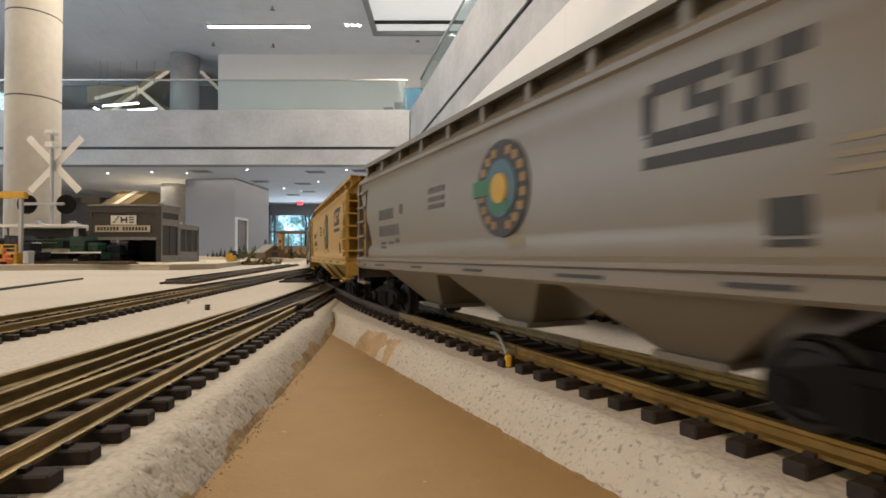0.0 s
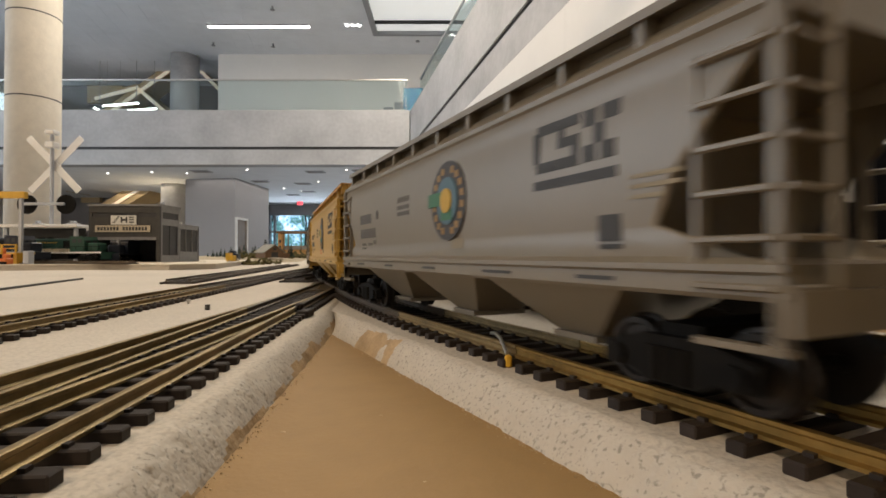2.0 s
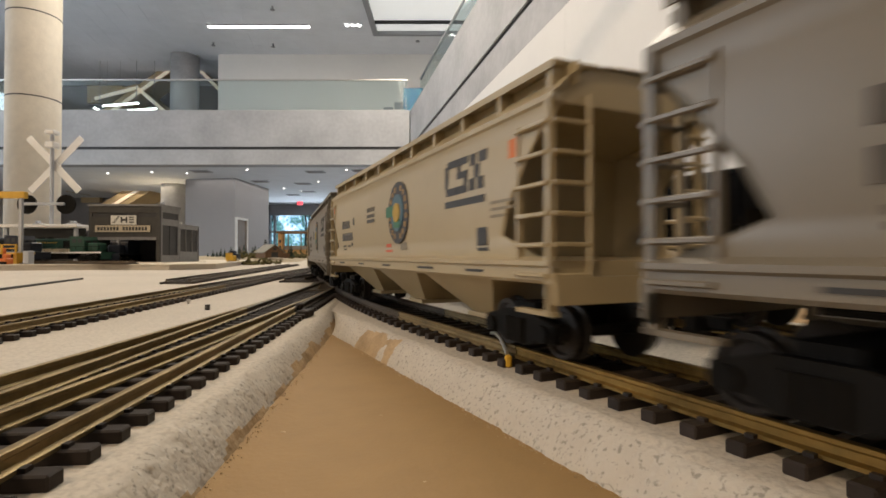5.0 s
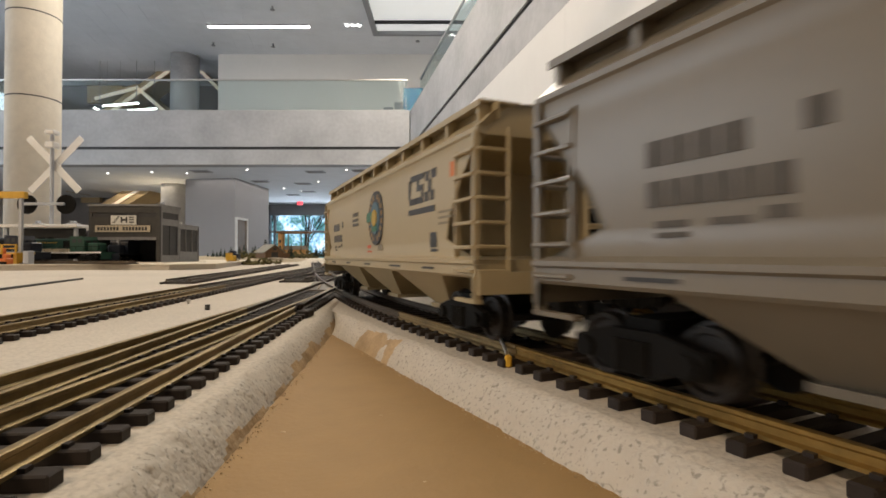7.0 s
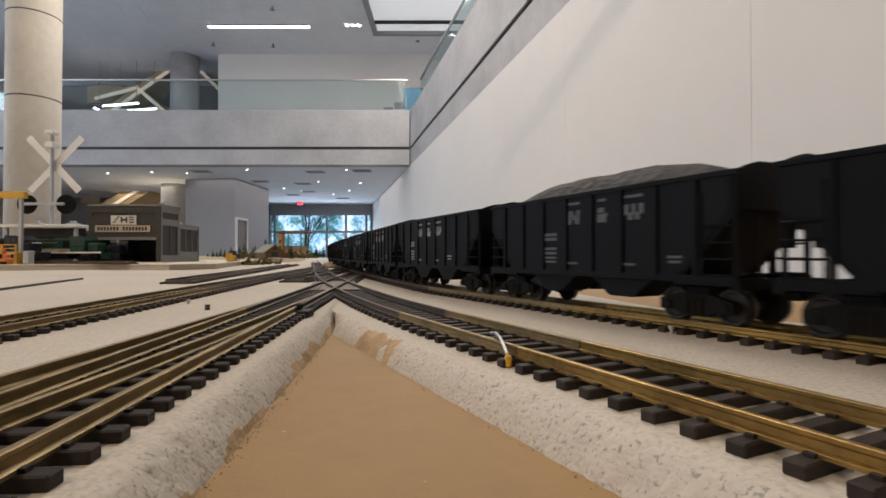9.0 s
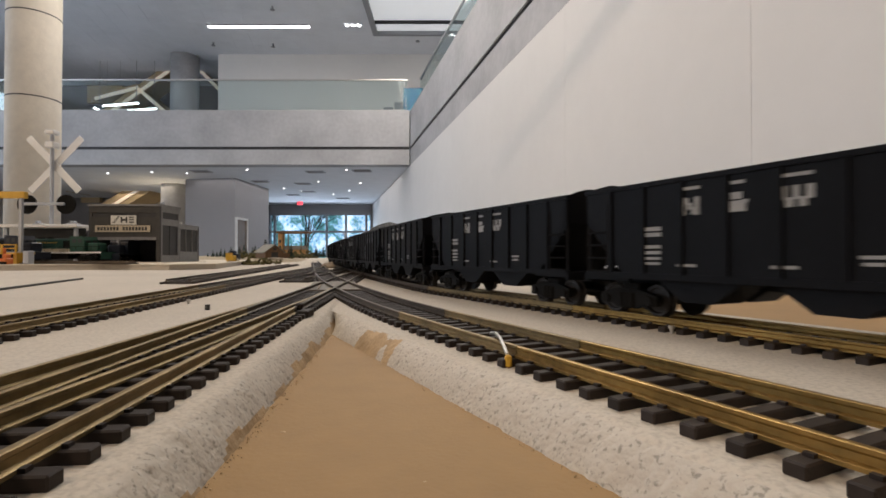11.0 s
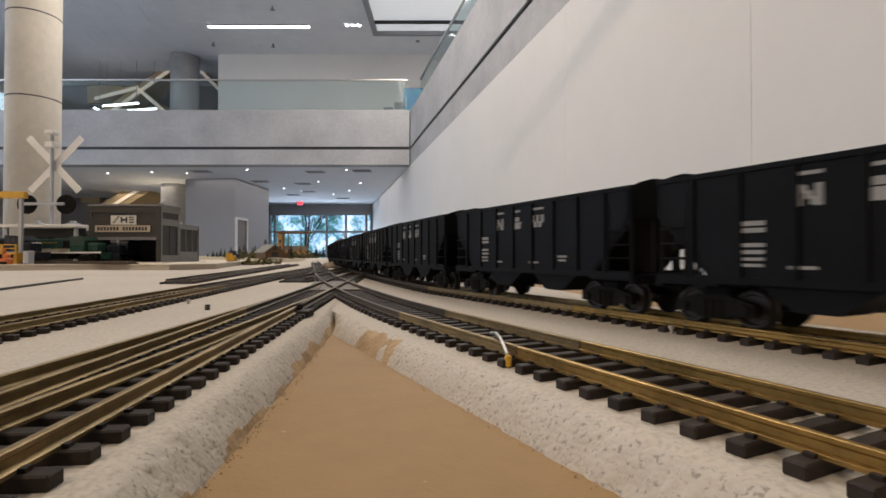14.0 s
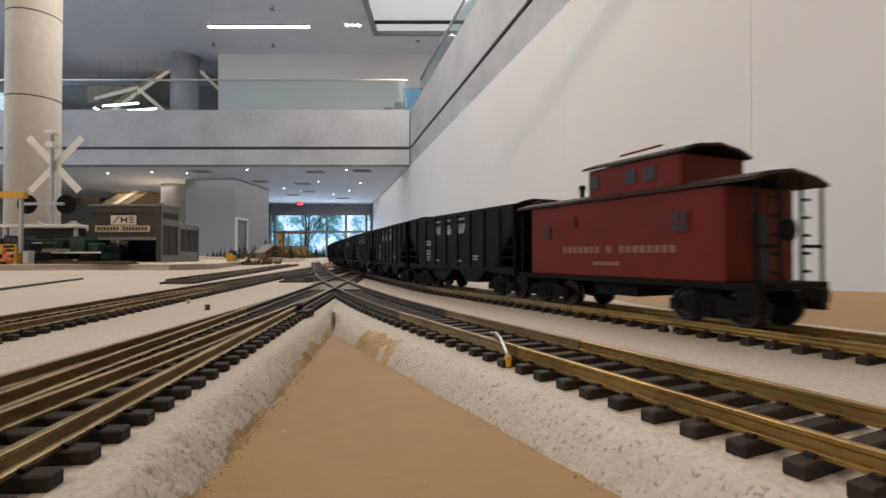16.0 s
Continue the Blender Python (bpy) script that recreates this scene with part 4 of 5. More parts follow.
        part("slope_sheet", bm, CAR_BLACK, car)
        for sy in (-1, 1):
            part("end_post", rods(((end * (L - 0.0008), sy * (W - 0.001), 0.0105), (end * (L - 0.0008), sy * (W - 0.001), Z1 - 0.01), 0.0007), n=6), CAR_BLACK, car)
            part("end_brace", rods(((end * (L - 0.0008), sy * 0.006, 0.0125), (end * (L - 0.0008), sy * 0.006, Z1 - 0.01), 0.0006), n=6), CAR_BLACK, car)
            ladder = part("ladder", rods(((end * (L - 0.0105), sy * (W + 0.0002), 0.0135), (end * (L - 0.0105), sy * (W + 0.0002), Z1 - 0.005), 0.0005), n=5), CAR_BLACK, car)
            rung = None
            for k in range(4):
                z = 0.0145 + k * 0.0045
                if rung is None:
                    rung = part("rung", rods(((end * (L - 0.0008), sy * (W + 0.0004), 0), (end * (L - 0.0105), sy * (W + 0.0004), 0), 0.00035), n=5), CAR_BLACK, ladder)
                    rung.matrix_basis = pose(0, 0, z)
                else:
                    again(rung, pose(0, 0, z), ladder)
        part("end_sill", boxes((*sorted((end * (L - 0.020), end * L)), -0.0035, 0.0035, 0.0095, 0.0135), (end * L - 0.0012, end * L + 0.0006, -W, W, 0.0105, 0.0135), (*sorted((end * (L - 0.02), end * L)), -W, -W + 0.0012, 0.0115, 0.0135), (*sorted((end * (L - 0.02), end * L)), W - 0.0012, W, 0.0115, 0.0135)), CAR_BLACK, car)
        part("brake_gear", rods(((end * (L + 0.001), 0.004, 0.022), (end * (L + 0.001), 0.004, 0.030), 0.002), n=8), CAR_BLACK, car)
        build_coupler(car, end * L, end)
    part("centre_sill", boxes((-L + 0.02, L - 0.02, -0.003, 0.003, 0.010, 0.0138)), CAR_BLACK, car)
    top = 0.0088 if loaded else 0.0
    bm = bmesh.new()
    nx, ny = 40, 14
    grid = []
    for i in range(nx + 1):
        row = []
        for j in range(ny + 1):
            x, y = (-1 + 2 * i / nx) * (L - 0.002), (-1 + 2 * j / ny) * (W - 0.0009)
            edge = (1 - abs(2 * j / ny - 1) ** 2.2) * (1 - abs(2 * i / nx - 1) ** 4)
            z = Z1 - 0.0030 + (0.0030 + top) * edge + 0.0011 * noise.noise(Vector((x * 260, y * 260, 3.0 + top * 900)))
            row.append(bm.verts.new((x, y, z)))
        grid.append(row)
    for i in range(nx):
        for j in range(ny):
            bm.faces.new((grid[i][j], grid[i + 1][j], grid[i + 1][j + 1], grid[i][j + 1]))
    part("coal_load", bm, COAL, car)
    build_truck(car, -0.0455, 0.0185)
    build_truck(car, 0.0455, 0.0185)
    return car


def caboose():
    car = empty("caboose_car", pose(0, 0, 0), "weathered red caboose with a cupola at the end", "model train car")
    L, W, Z0, Z1 = 0.0438, 0.0160, 0.0125, 0.0395
    bm = boxes((-L, L, -W, W, Z0, Z1), bevel=0.0003)
    body = part("body", bm, CAR_RED, car)
    E = 0.0530
    bm = bmesh.new()
    arc = [(-W - 0.0012, Z1), (-W * 0.7, Z1 + 0.0018), (0, Z1 + 0.0032), (W * 0.7, Z1 + 0.0018), (W + 0.0012, Z1)]
    prism(bm, [(y, z + 0.0010) for y, z in arc] + [(y, z) for y, z in arc[::-1]], "x", -E, E)
    part("roof", bm, CAR_ROOF, car, "sooty dark roof")
    cx = 0.0095
    cup = part("cupola", boxes((cx - 0.0198, cx + 0.0198, -W + 0.001, W - 0.001, Z1, 0.0510), bevel=0.0003), CAR_RED, car)
    bm = bmesh.new()
    arc = [(-W, 0.0510), (-W * 0.65, 0.0530), (0, 0.0542), (W * 0.65, 0.0530), (W, 0.0510)]
    prism(bm, [(y, z + 0.0008) for y, z in arc] + [(y, z) for y, z in arc[::-1]], "x", cx - 0.0220, cx + 0.0220)
    part("cupola_roof", bm, CAR_ROOF, car)
    for sy in (-1, 1):
        for x, z, w, h in ((-0.0335, 0.0290, 0.0050, 0.0058), (-0.0165, 0.0325, 0.0024, 0.0050), (0.0300, 0.0300, 0.0062, 0.0066)):
            f = part("window", boxes((-sy * x - w / 2, -sy * x + w / 2, *sorted((sy * (W + 0.0005), sy * (W - 0.0005))), z - h / 2, z + h / 2)), CAR_RED, car)
            part("pane", boxes((-sy * x - w / 2 + 0.0006, -sy * x - 0.0003, *sorted((sy * (W + 0.0007), sy * W)), z - h / 2 + 0.0006, z - 0.0003), (-sy * x + 0.0003, -sy * x + w / 2 - 0.0006, *sorted((sy * (W + 0.0007), sy * W)), z - h / 2 + 0.0006, z - 0.0003), (-sy * x - w / 2 + 0.0006, -sy * x - 0.0003, *sorted((sy * (W + 0.0007), sy * W)), z + 0.0003, z + h / 2 - 0.0006), (-sy * x + 0.0003, -sy * x + w / 2 - 0.0006, *sorted((sy * (W + 0.0007), sy * W)), z + 0.0003, z + h / 2 - 0.0006)), BLACK, f)
        for x in (cx - 0.0165, cx + 0.0005, cx + 0.0085):
            part("cupola_window", boxes((x - 0.0024, x + 0.0024, *sorted((sy * (W - 0.0006), sy * (W - 0.0015))), 0.0440, 0.0485)), BLACK, car)
        part("lettering", boxes(*[(-0.0222 + k * 0.0029 - 0.0009, -0.0222 + k * 0.0029 + 0.0009, *sorted((sy * (W + 0.00015), sy * (W - 0.0005))), 0.0208, 0.0232) for k in range(18) if k not in (7, 9)], *[(-0.006 + k * 0.0021 - 0.0008, -0.006 + k * 0.0021 + 0.0008, *sorted((sy * (W + 0.00015), sy * (W - 0.0005))), 0.0165, 0.0178) for k in range(6)]), FADED_INK, car, "faded pale lettering")
        part("side_sill", boxes((-E, E, *sorted((sy * (W - 0.0015), sy * (W + 0.0003))), Z0 - 0.0018, Z0)), TRUCK, car)
        part("roof_grab", rods(((-0.0528, sy * 0.009, Z1 + 0.0035), (-0.047, sy * 0.009, Z1 + 0.0045), 0.0004)), CAR_RED, car)
        part("cupola_grab", rods(((cx - 0.010, sy * 0.009, 0.0555), (cx + 0.008, sy * 0.009, 0.0560), 0.0004)), CAR_RED, car)
    for end in (-1, 1):
        part("door", boxes((*sorted((end * L, end * (L + 0.0005))), -0.0035, 0.0035, Z0, 0.0320)), BLACK, car)
        part("end_platform", boxes((*sorted((end * L, end * E)), -W, W, Z0 - 0.002, Z0), (*sorted((end * (E - 0.006), end * E)), -W, -W + 0.003, 0.0045, Z0), (*sorted((end * (E - 0.006), end * E)), W - 0.003, W, 0.0045, Z0)), TRUCK, car)
        rows = []
        for sy in (-1, 1):
            rows += [((end * (E - 0.001), sy * (W - 0.001), Z0), (end * (E - 0.001), sy * (W - 0.001), Z1), 0.0005), ((end * (E - 0.001), sy * 0.005, Z0), (end * (E - 0.001), sy * 0.005, Z1 + 0.003), 0.0005), ((end * (E - 0.001), sy * (W - 0.001), 0.0225), (end * (E - 0.001), sy * 0.005, 0.0225), 0.0005)]
            rows += [((end * (E - 0.001), sy * 0.005, Z0 + 0.003 + k * 0.005), (end * (E - 0.001), sy * 0.009, Z0 + 0.003 + k * 0.005), 0.0004) for k in range(5)]
        part("platform_railing", rods(*rows, n=6), TRUCK, car)
        part("brake_wheel", rods(((end * (E - 0.002), 0, 0.027), (end * (E - 0.001), 0, 0.027), 0.0032), n=16), TRUCK, car)
        build_coupler(car, end * E, end)
    part("chimney", rods(((-0.0360, 0.005, Z1), (-0.0360, 0.005, 0.0500), 0.0010), ((-0.0360, 0.005, 0.0480), (-0.0360, 0.005, 0.0500), 0.0014), n=10), TRUCK, car)
    part("battery_box", boxes((-0.010, 0.010, -0.012, 0.012, 0.0060, Z0 - 0.0018)), TRUCK, car)
    build_truck(car, -0.036, 0.0185)
    build_truck(car, 0.036, 0.0185)
    return car


# ---- what moves ----
def along(path, s, half):
    """The pose of a car whose trucks stand half a truck spacing before and behind s; its nose looks back along the path."""
    a, b = path.at(s - half), path.at(s + half)
    d = a - b
    return pose((a.x + b.x) / 2, (a.y + b.y) / 2, RAIL_Z, 0, 0, math.degrees(math.atan2(d.y, d.x)))


NEAR_SPEED, NEAR_PITCH = 0.191, 0.2036
NEAR_START = 0.2005     # rear end of the first car at the start
FAR_SPEED, FAR_PITCH = 0.1664, 0.1327
FAR_START = -2.4785     # coupling before the caboose at the start


def build_trains():
    kinds = {"g": covered_hopper(CAR_GREY, CAR_GREY, "grey three-bay covered hopper car with round emblem", False),
             "y": covered_hopper(CAR_YELLOW, CAR_YELLOW, "yellow three-bay covered hopper car with round emblem"),
             "o": covered_hopper(CAR_YELLOW, WALK_ORANGE, "yellow covered hopper car with an orange roof walkway"),
             "c": covered_hopper(CAR_CREAM, CAR_CREAM, "cream three-bay covered hopper car with round emblem")}
    used, near = set(), []
    for k in "gygogcgc":
        near.append(copy_thing(kinds[k], pose(0, 0, 0)) if k in used else kinds[k])
        used.add(k)
    full, level = coal_hopper(True), coal_hopper(False)
    far = [full if i == 8 else level for i in range(27)]
    seen, out = set(), []
    for src in far:
        out.append(copy_thing(src, pose(0, 0, 0)) if src in seen else src)
        seen.add(src)
    return near, out, caboose()


near_train, far_train, last_car = build_trains()


def motions():
    times = [i * 0.4 for i in range(41)]
    half_near, half_far, half_last = 0.0738, 0.0455, 0.036
    for i, car in enumerate(near_train):
        s = NEAR_START + NEAR_PITCH * (i - 0.5)
        walk(car, [(t, along(NEAR, s - NEAR_SPEED * t, half_near)) for t in times])
    for i, car in enumerate(far_train):
        s = FAR_START + FAR_PITCH * (i + 0.5)
        walk(car, [(t, along(FAR, s + FAR_SPEED * t, half_far)) for t in times])
    walk(last_car, [(t, along(FAR, FAR_START - 0.0498 + FAR_SPEED * t, half_last)) for t in times])




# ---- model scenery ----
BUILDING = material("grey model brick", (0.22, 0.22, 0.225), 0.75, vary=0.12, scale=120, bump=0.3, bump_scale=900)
# the front wall takes a darker tone of the same brick
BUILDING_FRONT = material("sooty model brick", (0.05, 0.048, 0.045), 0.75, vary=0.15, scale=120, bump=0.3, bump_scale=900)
BUILDING_DARK = material("dark model panel", (0.03, 0.03, 0.032), 0.6, vary=0.15, scale=100)
SIGN_WHITE = material("white sign board", (0.70, 0.69, 0.64), 0.6, vary=0.05, scale=150)
SIGN_BEIGE = material("beige sign board", (0.50, 0.43, 0.32), 0.6, vary=0.06, scale=150)
YELLOW = material("yellow plastic", (0.62, 0.36, 0.03), 0.5, vary=0.1, scale=90)
LOCO_GREEN = material("dark green locomotive paint", (0.020, 0.066, 0.044), 0.4, vary=0.12, scale=90, spec=0.25)
LOCO_BLUE = material("dark blue locomotive paint", (0.012, 0.016, 0.027), 0.4, vary=0.12, scale=90, spec=0.25)
WHITE_PLASTIC = material("white plastic", (0.74, 0.74, 0.74), 0.45, vary=0.04, scale=60)
GREY_PLASTIC = material("grey plastic", (0.38, 0.40, 0.44), 0.4, vary=0.06, scale=60)
ROOF_GREY = material("weathered grey roof", (0.24, 0.23, 0.20), 0.8, vary=0.15, scale=140)
TIMBER = material("brown model timber", (0.17, 0.10, 0.055), 0.8, vary=0.2, scale=200)
STATION = material("ochre model wall", (0.46, 0.27, 0.11), 0.75, vary=0.12, scale=100)
SCRUB = material("dry scrub", (0.13, 0.115, 0.04), 0.95, vary=0.3, scale=120, bump=0.8, bump_scale=500)
CONIFER = material("dark conifer needles", (0.018, 0.040, 0.022), 0.95, vary=0.35, scale=200, bump=0.8, bump_scale=600)
EARTH = material("tan scenic earth", (0.40, 0.33, 0.22), 0.9, vary=0.2, scale=25, bump=0.5, bump_scale=300)
SLAB = material("beige foam slab", (0.62, 0.56, 0.46), 0.85, vary=0.06, scale=20, bump=0.2, bump_scale=400)
ROCK = material("tan rock", (0.36, 0.29, 0.21), 0.9, vary=0.25, scale=120, bump=0.8, bump_scale=300)
SLAB_Z = 1.0355


def build_ground():
    structure("yard_slab", prism(bmesh.new(), [(-0.56, 0.84), (-0.44, 0.82), (-0.40, 0.90), (-0.50, 1.28), (-0.60, 1.62), (-2.0, 1.62), (-2.0, 0.76), (-0.80, 0.76)], "z", SLAB_Z - 0.002, SLAB_Z), SLAB, "beige raised slab under the engine house")
    structure("yard_slab_support", prism(bmesh.new(), [(-0.56, 0.842), (-0.442, 0.822), (-0.402, 0.90), (-0.502, 1.28), (-0.602, 1.618), (-1.998, 1.618), (-1.998, 0.762), (-0.80, 0.762)], "z", FOAM_Z, SLAB_Z - 0.0022), FOAM, "white blocks under the raised slab")
    # low scenic ground far down the table
    bm = bmesh.new()
    nx, ny = 60, 40
    g = []
    for i in range(nx + 1):
        row = []
        for j in range(ny + 1):
            y = 1.65 + 3.1 * j / ny
            x = -0.06 - 0.245 * y - 1.3 * (1 - i / nx)
            edge = min(1.0, 6 * (1 - abs(2 * i / nx - 1))) * min(1.0, 8 * j / ny)
            z = FOAM_Z - 0.001 + edge * (0.016 + 0.006 * noise.noise(Vector((x * 5, y * 5, 0))) + 0.003 * noise.noise(Vector((x * 30, y * 30, 1))))
            row.append(bm.verts.new((x, y, z)))
        g.append(row)
    for i in range(nx):
        for j in range(ny):
            bm.faces.new((g[i][j], g[i + 1][j], g[i + 1][j + 1], g[i][j + 1]))
    structure("scenic_ground", bm, EARTH, "uneven tan scenic ground on the table", smooth=True)
    tagged(part("cable", sweep([(-0.300 - 0.0617 * k / 12, 0.335 + 0.175 * k / 12, FOAM_Z + 0.0008) for k in range(13)], [(-0.0012, -0.0008), (0.0012, -0.0008), (0.0012, 0.0008), (-0.0012, 0.0008)]), INK), "thin dark cable lying on white plaster", "cable")


def engine_house():
    x0, x1, y0, y1 = -0.697, -0.557, 1.0, 1.076
    z0, z1 = SLAB_Z, 1.1467
    h = empty("engine_house", pose(0, 0, 0), "grey model engine house with large signs", "model building")
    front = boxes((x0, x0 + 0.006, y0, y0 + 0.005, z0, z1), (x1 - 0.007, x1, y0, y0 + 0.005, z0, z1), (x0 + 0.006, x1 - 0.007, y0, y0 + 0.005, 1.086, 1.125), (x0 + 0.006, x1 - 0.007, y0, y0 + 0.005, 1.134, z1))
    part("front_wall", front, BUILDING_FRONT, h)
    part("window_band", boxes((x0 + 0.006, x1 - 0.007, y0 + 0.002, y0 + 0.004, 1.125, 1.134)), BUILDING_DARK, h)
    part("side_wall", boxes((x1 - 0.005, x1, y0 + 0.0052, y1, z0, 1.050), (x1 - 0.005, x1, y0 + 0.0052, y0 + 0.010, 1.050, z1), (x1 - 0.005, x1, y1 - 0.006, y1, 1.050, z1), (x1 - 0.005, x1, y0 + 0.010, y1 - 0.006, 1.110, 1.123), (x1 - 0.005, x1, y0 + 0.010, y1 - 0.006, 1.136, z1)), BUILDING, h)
    part("side_window", boxes((x1 - 0.0045, x1 - 0.002, y0 + 0.010, y1 - 0.006, 1.123, 1.136)), BUILDING_DARK, h)
    part("roller_door", boxes((x1 - 0.0045, x1 - 0.002, y0 + 0.010, y0 + 0.038, 1.050, 1.110), (x1 - 0.0045, x1 - 0.002, y0 + 0.040, y1 - 0.006, 1.050, 1.110)), BUILDING_DARK, h)
    part("back_wall", boxes((x0, x0 + 0.005, y0 + 0.0052, 1.16, z0, z1 - 0.03), (x0 + 0.005, x1 - 0.005, y1 - 0.005, y1, z0, z1), (x0, x1, 1.155, 1.16, z0, 1.112)), BUILDING_DARK, h)
    part("roof", boxes((x0 - 0.002, x1 + 0.002, y0 - 0.002, y1 + 0.001, z1, z1 + 0.004), (x0, x1, y1 + 0.001, 1.161, 1.112, 1.116)), BUILDING, h)
    part("roof_vent", boxes((x0 + 0.05, x0 + 0.062, 1.03, 1.04, z1 + 0.004, z1 + 0.007), (x0 + 0.07, x0 + 0.08, 1.03, 1.04, z1 + 0.004, z1 + 0.0065), (x1 - 0.012, x1 - 0.006, 1.02, 1.03, z1 + 0.004, z1 + 0.010), bevel=0.0008), GREY_PLASTIC, h)
    for k in range(3):
        part("roof_fan", rods(((x1 - 0.03, 1.09 + k * 0.022, 1.116), (x1 - 0.03, 1.09 + k * 0.022, 1.124), 0.005), n=12), WHITE_PLASTIC, h)
    part("annex_wall", boxes((x1 - 0.005, x1, y1 + 0.001, 1.155, z0, 1.058)), BUILDING, h)
    part("annex_lintel", boxes((x1 - 0.005, x1, y1 + 0.001, 1.155, 1.106, 1.112)), BUILDING, h)
    for y in (1.078, 1.103, 1.129, 1.154):
        part("annex_pier", boxes((x1 - 0.005, x1, y - 0.001, y + 0.001, 1.058, 1.106)), BUILDING, h)
    for y in (1.0795, 1.1045, 1.1305):
        part("annex_window", boxes((x1 - 0.004, x1 - 0.002, y, y + 0.0225, 1.058, 1.106)), BUILDING_DARK, h)
    s = part("emblem_sign", boxes((-0.652, -0.602, y0 - 0.003, y0 - 0.0005, 1.110, 1.128), bevel=0.0005), SIGN_WHITE, h, "white sign with a dark emblem")
    part("emblem_shape", boxes(*[(-0.648 + k * 0.0022, -0.6465 + k * 0.0022 + 0.004, y0 - 0.0036, y0 - 0.0028, 1.1135 + k * 0.0028, 1.1150 + k * 0.0028) for k in range(5)], (-0.632, -0.629, y0 - 0.0036, y0 - 0.0028, 1.1135, 1.1255), (-0.622, -0.619, y0 - 0.0036, y0 - 0.0028, 1.1135, 1.1255), (-0.629, -0.622, y0 - 0.0036, y0 - 0.0028, 1.1175, 1.1215), (-0.616, -0.606, y0 - 0.0036, y0 - 0.0028, 1.1135, 1.116), (-0.616, -0.606, y0 - 0.0036, y0 - 0.0028, 1.1185, 1.121), (-0.616, -0.606, y0 - 0.0036, y0 - 0.0028, 1.1230, 1.1255)), INK, s)
    s = part("name_sign", boxes((-0.683, -0.575, y0 - 0.003, y0 - 0.0005, 1.0955, 1.1085), bevel=0.0005), SIGN_BEIGE, h, "beige name board with dark bars")
    part("name_bars", boxes(*[(-0.6775 + k * 0.0062, -0.6735 + k * 0.0062, y0 - 0.0036, y0 - 0.0028, 1.0985, 1.1055) for k in range(16) if k != 7]), INK, s)
    part("door_post", boxes((x0 + 0.055, x0 + 0.060, y0, y0 + 0.004, z0, 1.086), (x0 + 0.006, x1 - 0.007, y0 + 0.001, y0 + 0.004, 1.080, 1.086)), BUILDING, h)
    part("floor_plate", boxes((x0 - 0.01, x1 + 0.012, y0 - 0.02, 1.17, z0, z0 + 0.001)), SLAB, h)


def locomotive(colour, m, label, stripe):
    """A diesel locomotive, nose towards +x, on the ground at z = 0."""
    e = empty("diesel_locomotive", m, label, "model locomotive", "parked locomotives")
    part("walkway", boxes((-0.098, 0.098, -0.0165, 0.0165, 0.0140, 0.0165), bevel=0.0004), colour, e)
    part("long_hood", boxes((-0.092, 0.030, -0.0105, 0.0105, 0.0165, 0.0420), bevel=0.0012), colour, e)
    bm = bmesh.new()
    prism(bm, [(0.030, 0.0165), (0.062, 0.0165), (0.062, 0.0385), (0.058, 0.0455), (0.030, 0.0465)], "y", -0.0160, 0.0160)
    cab = part("cab", bm, colour, e)
    part("cab_window", boxes((0.036, 0.044, -0.0164, -0.0158, 0.034, 0.041), (0.048, 0.056, -0.0164, -0.0158, 0.034, 0.041), (0.0615, 0.0625, -0.013, -0.002, 0.034, 0.0385), (0.0615, 0.0625, 0.002, 0.013, 0.034, 0.0385)), BUILDING_DARK, cab)
    part("nose", boxes((0.062, 0.086, -0.0105, 0.0105, 0.0165, 0.0335), bevel=0.002), colour, e)
    part("side_stripe", boxes((-0.098, 0.098, -0.0170, -0.0164, 0.0140, 0.0170)), stripe, e)
    part("hood_stripe", boxes((-0.090, 0.0295, -0.0112, -0.0104, 0.0168, 0.0228)), SIGN_BEIGE if stripe is WHITE_PLASTIC else stripe, e)
    part("lettering", boxes(*[(-0.050 + k * 0.006, -0.046 + k * 0.006, -0.0110, -0.0104, 0.033, 0.0355) for k in range(8)]), GOLD, e)
    for x in (-0.07, -0.05, -0.03):
        part("roof_fan", rods(((x, 0, 0.042), (x, 0, 0.0445), 0.006), n=14), TRUCK, e)
    part("hood_grille", boxes((-0.088, -0.066, -0.0109, -0.0104, 0.028, 0.038)), TRUCK, e)
    part("hood_grille", boxes((0.010, 0.027, -0.0109, -0.0104, 0.024, 0.038)), TRUCK, e)
    rows = []
    for k in range(12):
        x = -0.094 + k * 0.0171
        rows.append(((x, -0.0162, 0.0165), (x, -0.0162, 0.0265), 0.0004))
    rows.append(((-0.096, -0.0162, 0.0265), (0.096, -0.0162, 0.0265), 0.0004))
    part("handrail", rods(*rows, n=5), TRUCK, e)
    part("fuel_tank", boxes((-0.025, 0.025, -0.014, 0.014, 0.003, 0.0138), bevel=0.001), TRUCK, e)
    for x in (-0.098, 0.098):
        part("pilot", boxes((x - 0.0005, x + 0.0005, -0.016, 0.016, 0.003, 0.014)), colour, e)
    for x in (-0.062, 0.062):
        build_truck(e, x, 0.032)
    return e


def yard_track(m, length):
    e = empty("yard_track", m, "dark weathered yard track under locomotives", "model track", "yard tracks")
    part("track_base", boxes((-length / 2, length / 2, -0.015, 0.015, 0, 0.0018)), TIE, e)
    for sy in (-1, 1):
        part("rail", boxes((-length / 2, length / 2, sy * 0.0089 - 0.0007, sy * 0.0089 + 0.0007, 0.0018, 0.0040)), RAIL_DARK, e)


